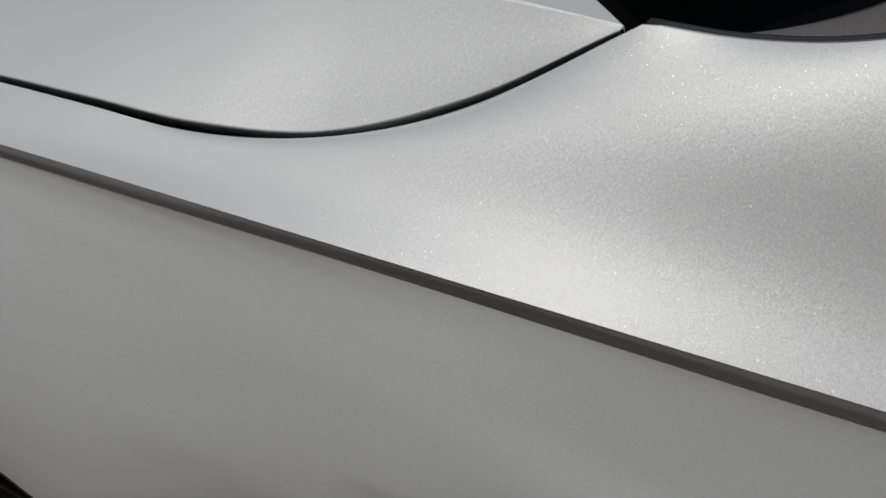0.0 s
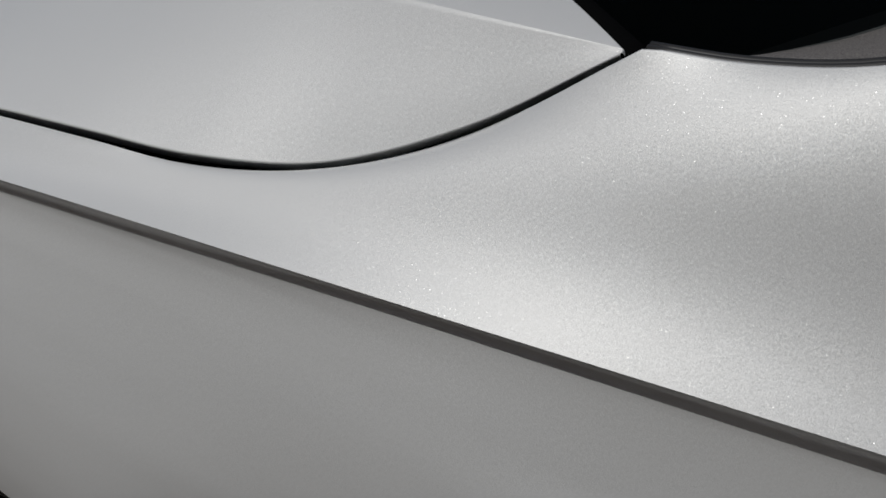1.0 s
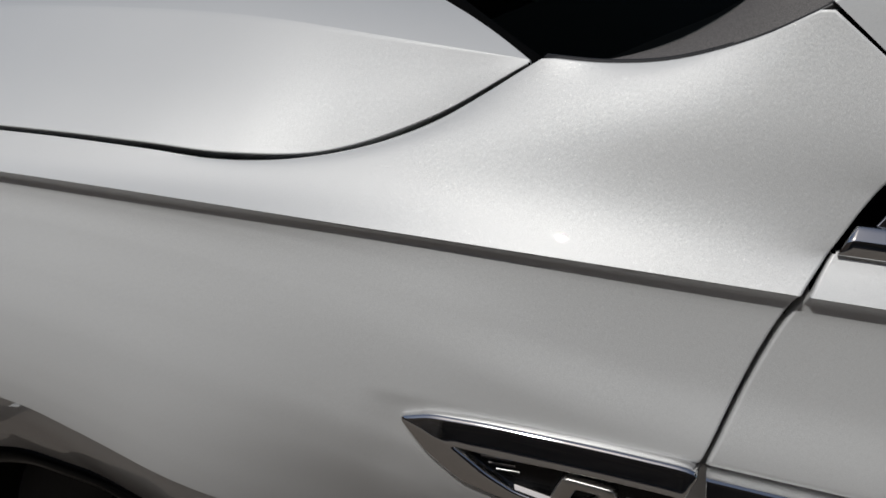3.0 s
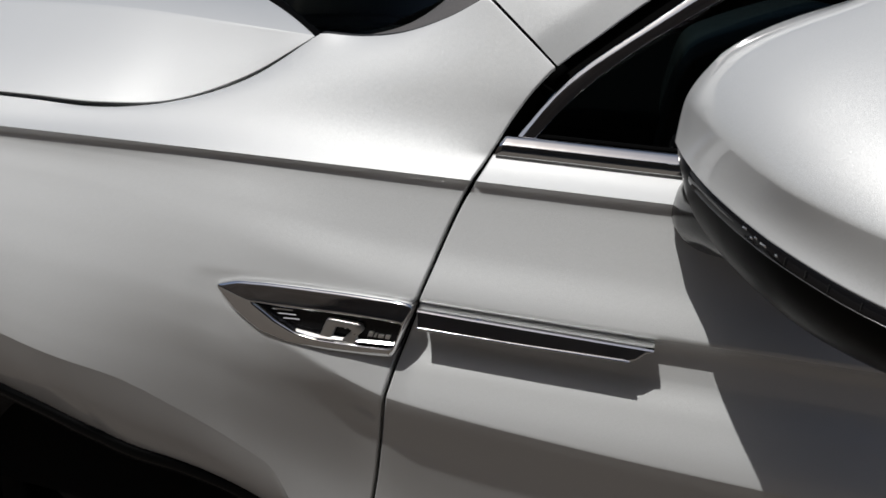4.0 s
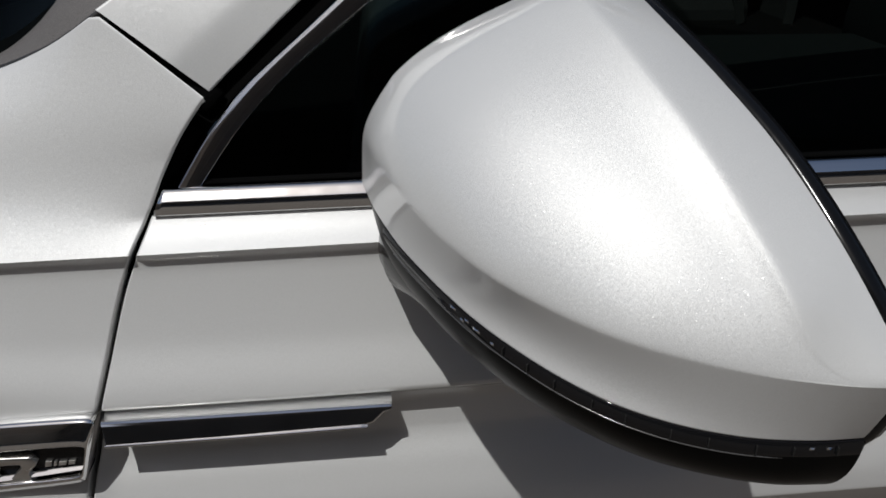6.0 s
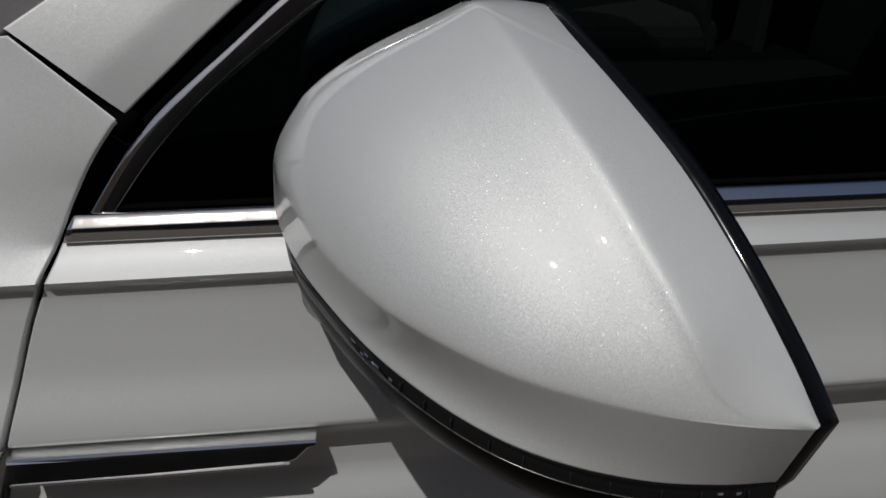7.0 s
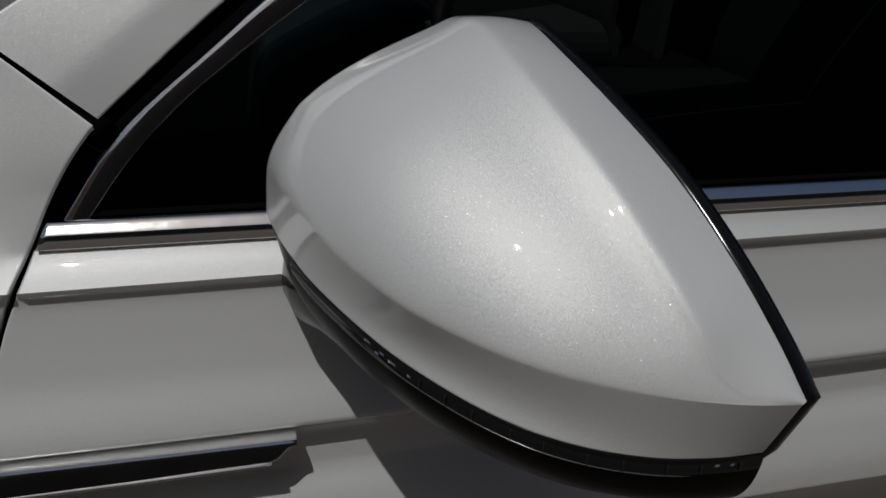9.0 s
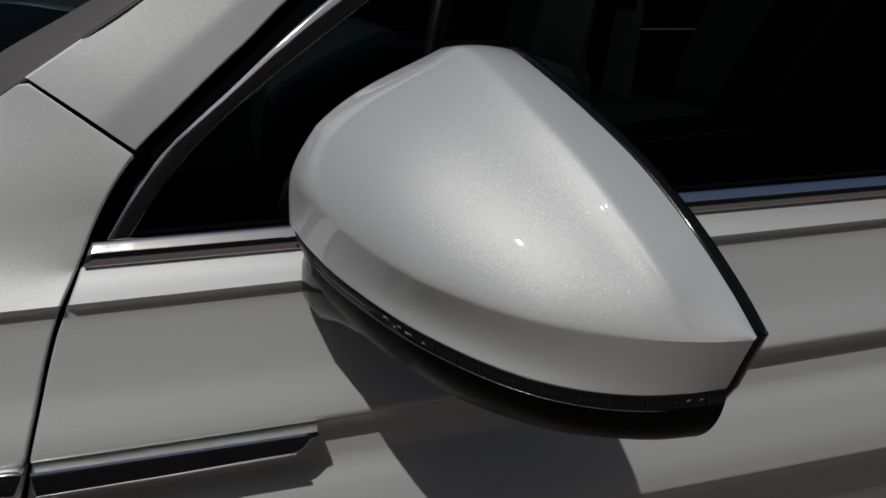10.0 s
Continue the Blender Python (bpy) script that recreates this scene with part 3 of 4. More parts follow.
for i, a in enumerate(np.linspace(0, 1, 40)):
    e0 = trim[int(a * 139), -1] + np.array([0, 0.002, -0.004])
    e1 = np.array([-0.52 + a * 1.0, 0.87, 1.06 + a * 0.62])
    low = math.exp(-(a / 0.10) ** 2)   # the lower edge follows the hood's rear edge
    for j, b in enumerate(np.linspace(0, 1, 20)):
        ws[i, j] = e0 * (1 - b) + e1 * b + np.array([-0.10 * a, 0, 0.03]) * math.sin(math.pi * b / 2) * (1 - 0.5 * b)
        ws[i, j] = ws[i, j] * (1 - low) + (foot_line[j] + np.array([a * 1.2, 0, a * 0.75])) * low
ws[..., 2] = np.minimum(ws[..., 2], 1.62)
panel("windscreen", whole(ws), SCREEN, car, "dark windscreen glass", sides="", flange=0.004)

# black tube added behind the pillar seam, in place of the gap's shade
fill = np.linspace(A_PIL, A_FEND, 12) + np.array([0.003, 0.022, -0.010])
o, w = frames(fill, (-0.2, -0.9, 0.4))
sweep("seam_filler", fill, [(0.004 * math.cos(q), 0.010 * math.sin(q)) for q in np.linspace(0, 2 * math.pi, 12, endpoint=False)], RUBBER, car, "black filler added behind the pillar seam to keep it dark", ups=(o, w))
edge_w = np.stack([np.interp(np.linspace(0, 1, 60), np.linspace(0, 1, 20), ws[0, :, a]) for a in range(3)], 1)
k = np.linspace(0, 1, 5)[None, :, None]
cowl = (rear_line + np.array([0, 0, -0.012]))[:, None] * (1 - k) + (edge_w + np.array([0.0, 0.0, -0.004]))[:, None] * k
edge_out = frames(edge_w, (0, 0, 1))
for ahead, r in ((-0.001, 0.0028), (-0.009, 0.0034)):   # rubber lips along the lower edge of the glass
    sweep("windscreen_seal", edge_w + np.array([ahead, 0, 0.001]), [(r * math.cos(q), r * math.sin(q)) for q in np.linspace(0, 2 * math.pi, 10, endpoint=False)], BEAD, car, "black rubber lip below the windscreen", ups=edge_out)
# the cowl takes the cavity black, so its shade is in the colour
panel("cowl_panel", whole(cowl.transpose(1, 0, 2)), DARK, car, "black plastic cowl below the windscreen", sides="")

# ---- trim strip on the door, badge on the fender
STRIP = [(-0.0435, 0.8705), (0.0, 0.8713), (0.08, 0.8729), (0.159, 0.8745), (0.1545, 0.8695), (0.1465, 0.8625), (0.1385, 0.8597), (0.05, 0.8555), (-0.0405, 0.8525)]
slab("door_side_trim", STRIP, 0.024, CHROME, door, "dark reflecting chrome strip with a pointed end", y=-0.006, bevel=0.0022, slope=0.34)
slab("strip_lip", [(-0.0410, 0.8537), (0.05, 0.8567), (0.1375, 0.8609), (0.1415, 0.8624), (0.1370, 0.8626), (0.05, 0.8587), (-0.0412, 0.8558)],
     0.0030, CHROME, door, "thin bright lower lip of the chrome strip", y=-0.0315, bevel=0.0008)
def around(points, n=10):
    """A closed outline through the points, with n steps from each to the next and slightly rounded corners."""
    p = np.array(points, float)
    q = np.concatenate([p[i] + (p[(i + 1) % len(p)] - p[i]) * (np.arange(n) / n)[:, None] for i in range(len(p))])
    for _ in range(n // 2):
        q = 0.25 * np.roll(q, 1, 0) + 0.5 * q + 0.25 * np.roll(q, -1, 0)
    return q


def bezel(name, outer, inner, y, thick, mat, parent, label="", section=None):
    """A rounded frame between two outlines of (x, z); section: pairs of (way from outer to inner, share of its height)."""
    o, i = around(outer), around(inner)
    k = len(o)
    section = section or [(0.0, -1.2), (0.0, 0.05), (0.02, 0.22), (0.06, 0.36), (0.12, 0.45), (0.35, 0.63), (0.6, 0.83), (0.86, 1.0), (0.92, 1.0), (0.97, 0.93), (1.0, 0.8), (1.0, -0.4)]
    verts = [(*(o[q] + (i[q] - o[q]) * a), h) for a, h in section for q in range(k)]
    verts = [(a, y - thick * h, b) for a, b, h in verts]
    m = len(section)
    faces = [(r * k + q, r * k + (q + 1) % k, (r + 1) * k + (q + 1) % k, (r + 1) * k + q) for r in range(m - 1) for q in range(k)]
    return link(name, verts, faces, mat, parent, label)


BY = -0.0245
bezel("fender_badge_frame", [(-0.2435, 0.8560), (-0.2190, 0.8648), (-0.1831, 0.8685), (-0.1095, 0.8728), (-0.0460, 0.8748), (-0.0522, 0.8520), (-0.0618, 0.8180), (-0.0927, 0.8146), (-0.1259, 0.8120), (-0.1665, 0.8108), (-0.1980, 0.8175), (-0.2240, 0.8345)],
      [(-0.2004, 0.8492), (-0.1850, 0.8490), (-0.1679, 0.8492), (-0.1087, 0.8540), (-0.0545, 0.8560), (-0.0575, 0.8445), (-0.0622, 0.8290), (-0.0968, 0.8262), (-0.1337, 0.8240), (-0.1563, 0.8262), (-0.1773, 0.8350), (-0.1900, 0.8430)], BY, 0.0095, CHROME, fender,
      "chrome frame of the fender badge")
slab("fender_badge_field", [(-0.2030, 0.8492), (-0.168, 0.8500), (-0.1087, 0.8548), (-0.0535, 0.8565), (-0.0620, 0.8270), (-0.0968, 0.8240), (-0.1337, 0.8225), (-0.1563, 0.8250), (-0.1773, 0.8345)], 0.003, BLACK_GLOSS, fender,
     "black field of the fender badge", y=BY + 0.001, bevel=0.0005)
slab("badge_bar", [(-0.1560, 0.8270), (-0.1337, 0.8258), (-0.0968, 0.8282), (-0.0630, 0.8306), (-0.0622, 0.8336), (-0.0968, 0.8312), (-0.1337, 0.8289), (-0.1570, 0.8300)], 0.0040, CHROME, fender,
     "bright chrome bar along the foot of the badge", y=BY - 0.002, bevel=0.0006, slope=1.1)
lean = lambda pts, x0, z0, w, h, sl: [(x0 + w * a + sl * b, z0 + h * b) for a, b in pts]
SATIN = material("satin_chrome", (0.72, 0.70, 0.67), 0.32, 1.0)
mix_noise(SATIN, 120.0, 0.26, 0.40, to="Roughness")
bezel("emblem", lean([(0, 0), (0, 0.5), (0, 1), (0.5, 1), (0.85, 1), (1, 0.74), (0.88, 0.40), (1.0, 0), (0.66, 0), (0.3, 0)], -0.1345, 0.8235, 0.0375, 0.0235, 0.0085),
      lean([(0.30, 0.12), (0.30, 0.45), (0.30, 0.70), (0.5, 0.72), (0.68, 0.72), (0.72, 0.6), (0.66, 0.45), (0.60, 0.25), (0.5, 0.12), (0.4, 0.12)], -0.1345, 0.8235, 0.0375, 0.0235, 0.0085),
      BY, 0.0075, SATIN, fender, "plain satin chrome emblem", section=[(0.0, -0.2), (0.0, 0.9), (0.06, 1.0), (0.9, 1.0), (1.0, 0.9), (1.0, -0.2)])
for k in range(2):
    slab("emblem_stud", [(-0.1105 + 0.0045 * k, 0.8375), (-0.1085 + 0.0045 * k, 0.8377), (-0.1080 + 0.0045 * k, 0.8395), (-0.1100 + 0.0045 * k, 0.8393)], 0.004, SATIN, fender, y=BY, bevel=0.0005)
for k, (w, h) in enumerate(((0.0046, 0.0052), (0.0022, 0.0042), (0.0052, 0.0036), (0.0046, 0.0038))):
    x0, z0 = -0.0880 + (0.0, 0.0060, 0.0096, 0.0164)[k], 0.8350 + 0.0062 * (0.0, 0.06, 0.10, 0.17)[k]
    slab("emblem_bar", [(x0, z0), (x0 + w, z0 + 0.0003), (x0 + w + h * 0.3, z0 + h), (x0 + h * 0.3, z0 + h - 0.0003)], 0.004, SATIN, fender, "small chrome bar", y=BY, bevel=0.0005)
for k in range(4):
    z0, x0 = 0.8475 - 0.0038 * k, -0.187 + 0.0055 * k
    slab("badge_fin", [(x0, z0), (x0 + 0.022 - 0.002 * k, z0 + 0.0012), (x0 + 0.022 - 0.002 * k, z0 + 0.0026), (x0, z0 + 0.0014)], 0.003, CHROME, fender, "thin chrome fin", y=BY - 0.001, bevel=0.0004, slope=0.8)

# ---- outer mirror
LOW = curve([(0.145, -0.030, 1.046), (0.1525, -0.07, 1.0425), (0.166, -0.114, 1.038), (0.193, -0.166, 1.031), (0.22, -0.202, 1.026), (0.246, -0.226, 1.022), (0.272, -0.240, 1.019), (0.299, -0.2475, 1.017), (0.326, -0.248, 1.0155), (0.349, -0.2445, 1.014)])
MID = curve([(0.146, -0.028, 1.078), (0.154, -0.070, 1.0755), (0.175, -0.128, 1.066), (0.2, -0.17, 1.058), (0.226, -0.198, 1.053), (0.251, -0.219, 1.050), (0.276, -0.233, 1.048), (0.302, -0.244, 1.047), (0.327, -0.2515, 1.047), (0.3505, -0.2555, 1.047)])
CREST = curve([(0.252, -0.023, 1.161), (0.256, -0.060, 1.1635), (0.264, -0.099, 1.154), (0.275, -0.138, 1.138), (0.289, -0.176, 1.117), (0.302, -0.211, 1.092), (0.3135, -0.236, 1.068), (0.3215, -0.2495, 1.0475)])
RIM = curve([(0.296, -0.022, 1.159), (0.290, -0.060, 1.1635), (0.293, -0.110, 1.155), (0.305, -0.149, 1.139), (0.319, -0.185, 1.119), (0.332, -0.215, 1.095), (0.346, -0.240, 1.066), (0.3525, -0.2545, 1.0485)])
BOT = curve([(0.166, -0.045, 1.004), (0.17, -0.071, 0.998), (0.192, -0.098, 0.982), (0.214, -0.125, 0.972), (0.236, -0.151, 0.966), (0.258, -0.175, 0.965), (0.279, -0.196, 0.967), (0.301, -0.211, 0.970), (0.323, -0.219, 0.971), (0.345, -0.219, 0.970)])
REAR = curve([(0.30, -0.03, 1.005), (0.31, -0.08, 0.99), (0.325, -0.14, 0.98), (0.34, -0.19, 0.974), (0.349, -0.217, 0.973)])
S = np.linspace(0, 1, 90)
EYE = np.array([0.15, -0.50, 1.22])


low, mid, cre, rim, bot, rear = (c(S) for c in (LOW, MID, CREST, RIM, BOT, REAR))
# the crest runs out on the lower edge before the outer corner
RUN = float(np.interp(0.3215, mid[:, 0], S))
cre = np.where((S < RUN)[:, None], CREST(S / RUN), mid)
away_c = (cre - EYE) / np.linalg.norm(cre - EYE, axis=1, keepdims=True) * (0.007 * eased([0, 0.3, RUN * 0.75, RUN, 1.0], [0.8, 1.0, 0.7, 0.0, 0.0])(S))[:, None]
cre, rim = cre + away_c, rim + away_c
back_off = rim - EYE
rim = rim + back_off / np.linalg.norm(back_off, axis=1, keepdims=True) * eased([0, 0.15, 0.5, RUN, 1.0], [0.010, 0.016, 0.014, 0.003, 0.0])(S)[:, None]
def deeper(p):
    w = p - EYE
    return p + w / np.linalg.norm(w, axis=1, keepdims=True) * (0.022 * S)[:, None]


low, mid, cre, rim, bot, rear = (deeper(c) for c in (low, mid, cre, rim, bot, rear))
low = low + np.array([0.0036, 0.0138, -0.0058]) * eased([0, 0.35, 0.8, 1.0], [0.0, 1.0, 0.8, 0.15])(S)[:, None]


def between(a, b, n, bulge, towards):
    k = np.linspace(0, 1, n)[None, :, None]
    g = a[:, None] * (1 - k) + b[:, None] * k
    return g + np.asarray(towards)[:, None] * (bulge[:, None, None] * 4 * k * (1 - k))


chord = cre - mid
tang = np.gradient(mid, axis=0)
face_n = np.cross(chord, tang)
face_n /= np.linalg.norm(face_n, axis=1, keepdims=True) + 1e-9
face_n[S >= RUN - 0.01] = face_n[S < RUN - 0.01][-1]
face_n *= np.sign((face_n * np.array([-1, -1, 1.0])).sum(1, keepdims=True))
band_n = np.cross(mid - low, tang)
band_n /= np.linalg.norm(band_n, axis=1, keepdims=True)
band_n *= np.sign((band_n * np.array([-1, -1, 0.0])).sum(1, keepdims=True))
b_face = eased([0, 0.25, 0.5, 0.75, RUN, 1.0], [0.016, 0.016, 0.0092, 0.0025, 0.0, 0.0])(S)
def between_at(a, b, k, bulge, towards, p=1.0, q=1.0):
    k = np.asarray(k)[None, :, None]
    g = a[:, None] * (1 - k) + b[:, None] * k
    most = (p / (p + q)) ** p * (q / (p + q)) ** q
    return g + np.asarray(towards)[:, None] * (bulge[:, None, None] * k ** p * (1 - k) ** q / most)


near = np.array([0.0, 0.02, 0.045, 0.08])
band = between_at(low, mid, np.concatenate([np.linspace(0, 0.85, 9), 1 - near[3:0:-1] * 0.9, [1.0]]), eased([0, 0.25, 0.5, 0.68, 0.84, 1.0], [0.0, -0.0012, -0.0032, -0.0026, -0.0007, 0.0])(S), band_n, 0.75, 1.3)
face = between_at(mid, cre, np.concatenate([[0, 0.012, 0.028, 0.05], np.linspace(0.08, 0.92, 24), [0.95, 0.975, 1.0]]), b_face, face_n, 0.8, 1.35)
roof = between_at(cre, rim, np.concatenate([[0, 0.06, 0.12], np.linspace(0.2, 1, 7)]), eased([0, 1], [0.003, 0.001])(S), face_n)
# a shallow flute runs along the face below the crest, which stands up as a soft edge
kf = np.concatenate([[0, 0.012, 0.028, 0.05], np.linspace(0.08, 0.92, 24), [0.95, 0.975, 1.0]])
kr = np.concatenate([[0, 0.06, 0.12], np.linspace(0.2, 1, 7)])
stand = (0.0026 * eased([0, 0.12, 0.3, RUN * 0.8, RUN, 1.0], [0.0, 0.6, 1.0, 0.8, 0.0, 0.0])(S))[:, None, None]
face = face + face_n[:, None] * stand * (np.clip((kf - 0.76) / 0.24, 0, 1) ** 2)[None, :, None]
roof = roof + face_n[:, None] * stand * (np.clip(1 - kr / 0.7, 0, 1) ** 1.5)[None, :, None]
cap = np.concatenate([band[:, :-1], face[:, :-1], roof], 1)
cap[:, 1:-1] = 0.25 * cap[:, :-2] + 0.5 * cap[:, 1:-1] + 0.25 * cap[:, 2:]   # the edges between its faces are slightly rounded
for _ in range(1):   # a soft radius along the crest
    cap[:, 37:48] = 0.25 * cap[:, 36:47] + 0.5 * cap[:, 37:48] + 0.25 * cap[:, 38:49]
soft_end = np.exp(-S / 0.05)[:, None, None] * 0.9
for _ in range(16):   # the inner end is rounded off
    mean = 0.5 * (cap[:, 4:20] + cap[:, 6:22])
    cap[:, 5:21] += soft_end * (mean - cap[:, 5:21])
blend = (np.exp(-((S - RUN) / 0.07) ** 2) * 0.5)[1:-1, None, None]
for _ in range(25):   # the crest melts into the outer face
    mean = 0.5 * (cap[:-2, 13:-1] + cap[2:, 13:-1])
    cap[1:-1, 13:-1] += blend * (mean - cap[1:-1, 13:-1])
# the inner end turns over towards the window
inner = [cap[0] + (np.array([0.30, -0.02, 1.08]) - cap[0]) * f + np.array([0, dy, 0]) for f, dy in ((0.5, 0.012), (0.12, 0.0125), (0.045, 0.008), (0.012, 0.003))]
cap = np.concatenate([np.array(inner), cap], 0)
lower = between(low + np.array([0.002, 0.001, -0.002]), bot, 14, np.interp(S, [0, 0.3, 1], [0.003, 0.008, 0.010]), band_n)
under = between(bot, rear, 8, np.full(90, 0.003), np.tile([0, 0, -1.0], (90, 1)))
shell = np.concatenate([lower[:, :-1], under], 1)
for _ in range(2):
    shell[:, 2:-1] = 0.25 * shell[:, 1:-2] + 0.5 * shell[:, 2:-1] + 0.25 * shell[:, 3:]
mirror_body = panel("outer_mirror", shell[:, ::-1], BLACK_SATIN, car, "outer mirror with pearl white cap and black lower shell", sides="V", flange=0.006)
panel("mirror_cap", cap, PAINT, mirror_body, "pearl white mirror cap", sides="uvV", flange=0.008, edge=0.001)
ind = between(low + np.array([0, 0, -0.0015]) - band_n * 0.0002, low + np.array([0.0, 0.0, -0.0105]) - band_n * 0.0004, 6, np.full(90, 0.0010), band_n)
panel("indicator_lens", ind[14:, ::-1], LENS, mirror_body, "smoked indicator strip under the cap", sides="uUvV", flange=0.005, edge=0.0006)
rib_at = np.linspace(46, 86, 10).astype(int)
for q in rib_at:
    a, b = low[q], band_n[q]
    t = np.gradient(low, axis=0)[q]
    t = t / np.linalg.norm(t)
    base = a + np.array([0, 0, -0.003]) + b * 0.0006
    vv = [base + t * dx + b * dy + np.array([0, 0, dz]) for dx, dz in ((-0.0003, 0.0), (0.0003, 0.0), (0.0003, -0.0045), (-0.0003, -0.0045)) for dy in (0.0, 0.0012)]
    link("lens_rib", vv, [(1, 3, 5, 7), (0, 1, 3, 2), (2, 3, 5, 4), (4, 5, 7, 6), (6, 7, 1, 0)], RIBS, mirror_body, smooth=False)
for q, h, w in ((36, 0.0035, 0.0022), (38, 0.0060, 0.0014), (39, 0.0042, 0.0016), (41, 0.0050, 0.0026), (44, 0.0058, 0.0012), (83, 0.0040, 0.0012), (85, 0.0040, 0.0012)):
    t = np.gradient(low, axis=0)[q]
    t = t / np.linalg.norm(t)
    base = low[q] + np.array([0, 0, -h]) + band_n[q] * 0.0007
    vv = [base + t * w * a + np.array([0, 0, 0.0007 * b]) + band_n[q] * c for a, b, c in ((-1, -1, 0), (1, -1, 0), (1, 1, 0), (-1, 1, 0), (0, 0.6, 0.0009))]
    link("lens_reflector", vv, [(0, 1, 4), (1, 2, 4), (2, 3, 4), (3, 0, 4)], CHROME, mirror_body, "tiny bright reflector in the indicator", smooth=False)
lip_line = (low + np.array([0.0, 0.0, -0.0100]) - band_n * 0.0002)[18:88]
o, w = frames(lip_line, (-0.5, -0.8, 0.2))
sweep("lens_lip", lip_line, [(0.0004 * math.cos(q), 0.0004 * math.sin(q)) for q in np.linspace(0, 2 * math.pi, 8, endpoint=False)], LIP, mirror_body, "thin bright lower edge of the indicator", ups=(o, w))
streak = np.stack([(low + np.array([0.0, 0.0, -dz]) + band_n * dn)[16:34] for dz, dn in ((0.0040, 0.0004), (0.0052, 0.0009), (0.0064, 0.0004))], 1)
streak[:, :, 2] += (np.abs(np.linspace(-1, 1, 18)) ** 3 * 0.0010)[:, None] * np.array([-1, 0, 1])
panel("lens_reflector", streak[:, ::-1], LIP, mirror_body, "long bright reflector in the indicator", sides="")
# rim behind the cap
loop = np.concatenate([rim, np.linspace(rim[-1], low[-1], 8)[1:], np.linspace(low[-1], rear[-1], 10)[1:], rear[::-1][1:], np.linspace(rear[0], rim[0], 12)[1:]])
ctr = loop.mean(0)
d = loop - ctr
d /= np.linalg.norm(d, axis=1, keepdims=True)
back = np.array([0.93, 0.30, 0.0])
back /= np.linalg.norm(back)
rings = [loop + d * a + back * b for a, b in ((-0.003, -0.002), (0.0005, 0.0), (0.0018, 0.003), (0.0014, 0.008), (-0.004, 0.011), (-0.010, 0.010))]
g = np.stack(rings, 1)
verts, faces = skin(g, sides="")
link("mirror_rim", verts, faces, BLACK_GLOSS, mirror_body, "black rim round the mirror glass")
inside = rings[-1] + back * -0.001
link("mirror_pane", [inside.mean(0)] + list(inside), [(0, i + 1, (i + 1) % len(inside) + 1) for i in range(len(inside))], MIRROR, mirror_body, "silvered mirror glass", smooth=False)
# foot on the door
foot = []
for cx, cy, cz, rx, rz in ((0.205, 0.02, 0.990, 0.050, 0.030), (0.203, -0.005, 0.989, 0.050, 0.029), (0.205, -0.03, 0.990, 0.048, 0.028), (0.215, -0.06, 0.998, 0.048, 0.026), (0.235, -0.10, 1.0, 0.05, 0.026)):
    foot.append([(cx + rx * math.copysign(abs(math.cos(q)) ** 0.8, math.cos(q)), cy, cz + rz * math.copysign(abs(math.sin(q)) ** 0.8, math.sin(q))) for q in np.linspace(0, 2 * math.pi, 33)])
panel("mirror_foot", np.array(foot), BLACK_GLOSS, mirror_body, "glossy black mirror foot on the door", sides="")

# ---- what lies behind the gaps, wheel, cabin
def box_part(name, a, b, mat, parent, label="", bevel=0.01):
    bm = bmesh.new()
    bmesh.ops.create_cube(bm, size=1)
    for vt in bm.verts:
        vt.co = [(a[i] + b[i]) / 2 + vt.co[i] * (b[i] - a[i]) for i in range(3)]
    bmesh.ops.bevel(bm, geom=bm.edges[:], offset=bevel, segments=3, affect="EDGES", profile=0.5)
    me = bpy.data.meshes.new(name)
    bm.to_mesh(me)
    bm.free()
    me.materials.append(mat)
    ob = new(name, me)
    ob.parent = parent
    return tagged(ob, label)


# near-black sheet and blocks, added so that gaps and openings look unlit
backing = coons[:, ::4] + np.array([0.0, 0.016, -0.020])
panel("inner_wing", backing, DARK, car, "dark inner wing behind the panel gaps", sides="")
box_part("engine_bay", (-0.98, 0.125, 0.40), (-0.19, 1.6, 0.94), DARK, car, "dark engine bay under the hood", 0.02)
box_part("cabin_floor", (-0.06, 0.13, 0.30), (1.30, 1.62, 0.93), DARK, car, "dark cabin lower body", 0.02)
box_part("gap_backing", (-0.16, 0.085, 0.35), (0.02, 0.12, 0.955), DARK, car, "black block added as shade behind the door gap", 0.005)

# ---- inside the car, seen through the side window
TRIM = material("dark_cabin_plastic", (0.03, 0.032, 0.032), 0.22, spec=0.5)
mix_noise(TRIM, 40.0, (0.07, 0.077, 0.076), (0.12, 0.13, 0.128))
relief(TRIM, 900.0, 0.3, 0.0004)
CLOTH = material("grey_seat_cloth", (0.05, 0.055, 0.053), 0.9)
mix_noise(CLOTH, 500.0, (0.012, 0.0135, 0.013), (0.028, 0.031, 0.03))
relief(CLOTH, 700.0, 0.5, 0.0008)
hump = curve([(0.10, 0, 0.90), (0.128, 0, 1.00), (0.140, 0, 1.075), (0.150, 0, 1.098), (0.181, 0, 1.116), (0.222, 0, 1.134), (0.262, 0, 1.147), (0.288, 0, 1.141), (0.304, 0, 1.118), (0.315, 0, 1.06), (0.32, 0, 0.93)], 60)
scale = [(0.165, 0.93), (0.172, 0.97), (0.185, 0.99), (0.20, 1.0), (0.30, 1.005), (0.45, 1.0), (0.52, 0.985), (0.55, 0.95)]
g = np.stack([np.stack([0.22 + (hump[:, 0] - 0.22) * f, np.full(60, y), 0.95 + (hump[:, 2] - 0.95) * f], 1) for y, f in scale], 1)
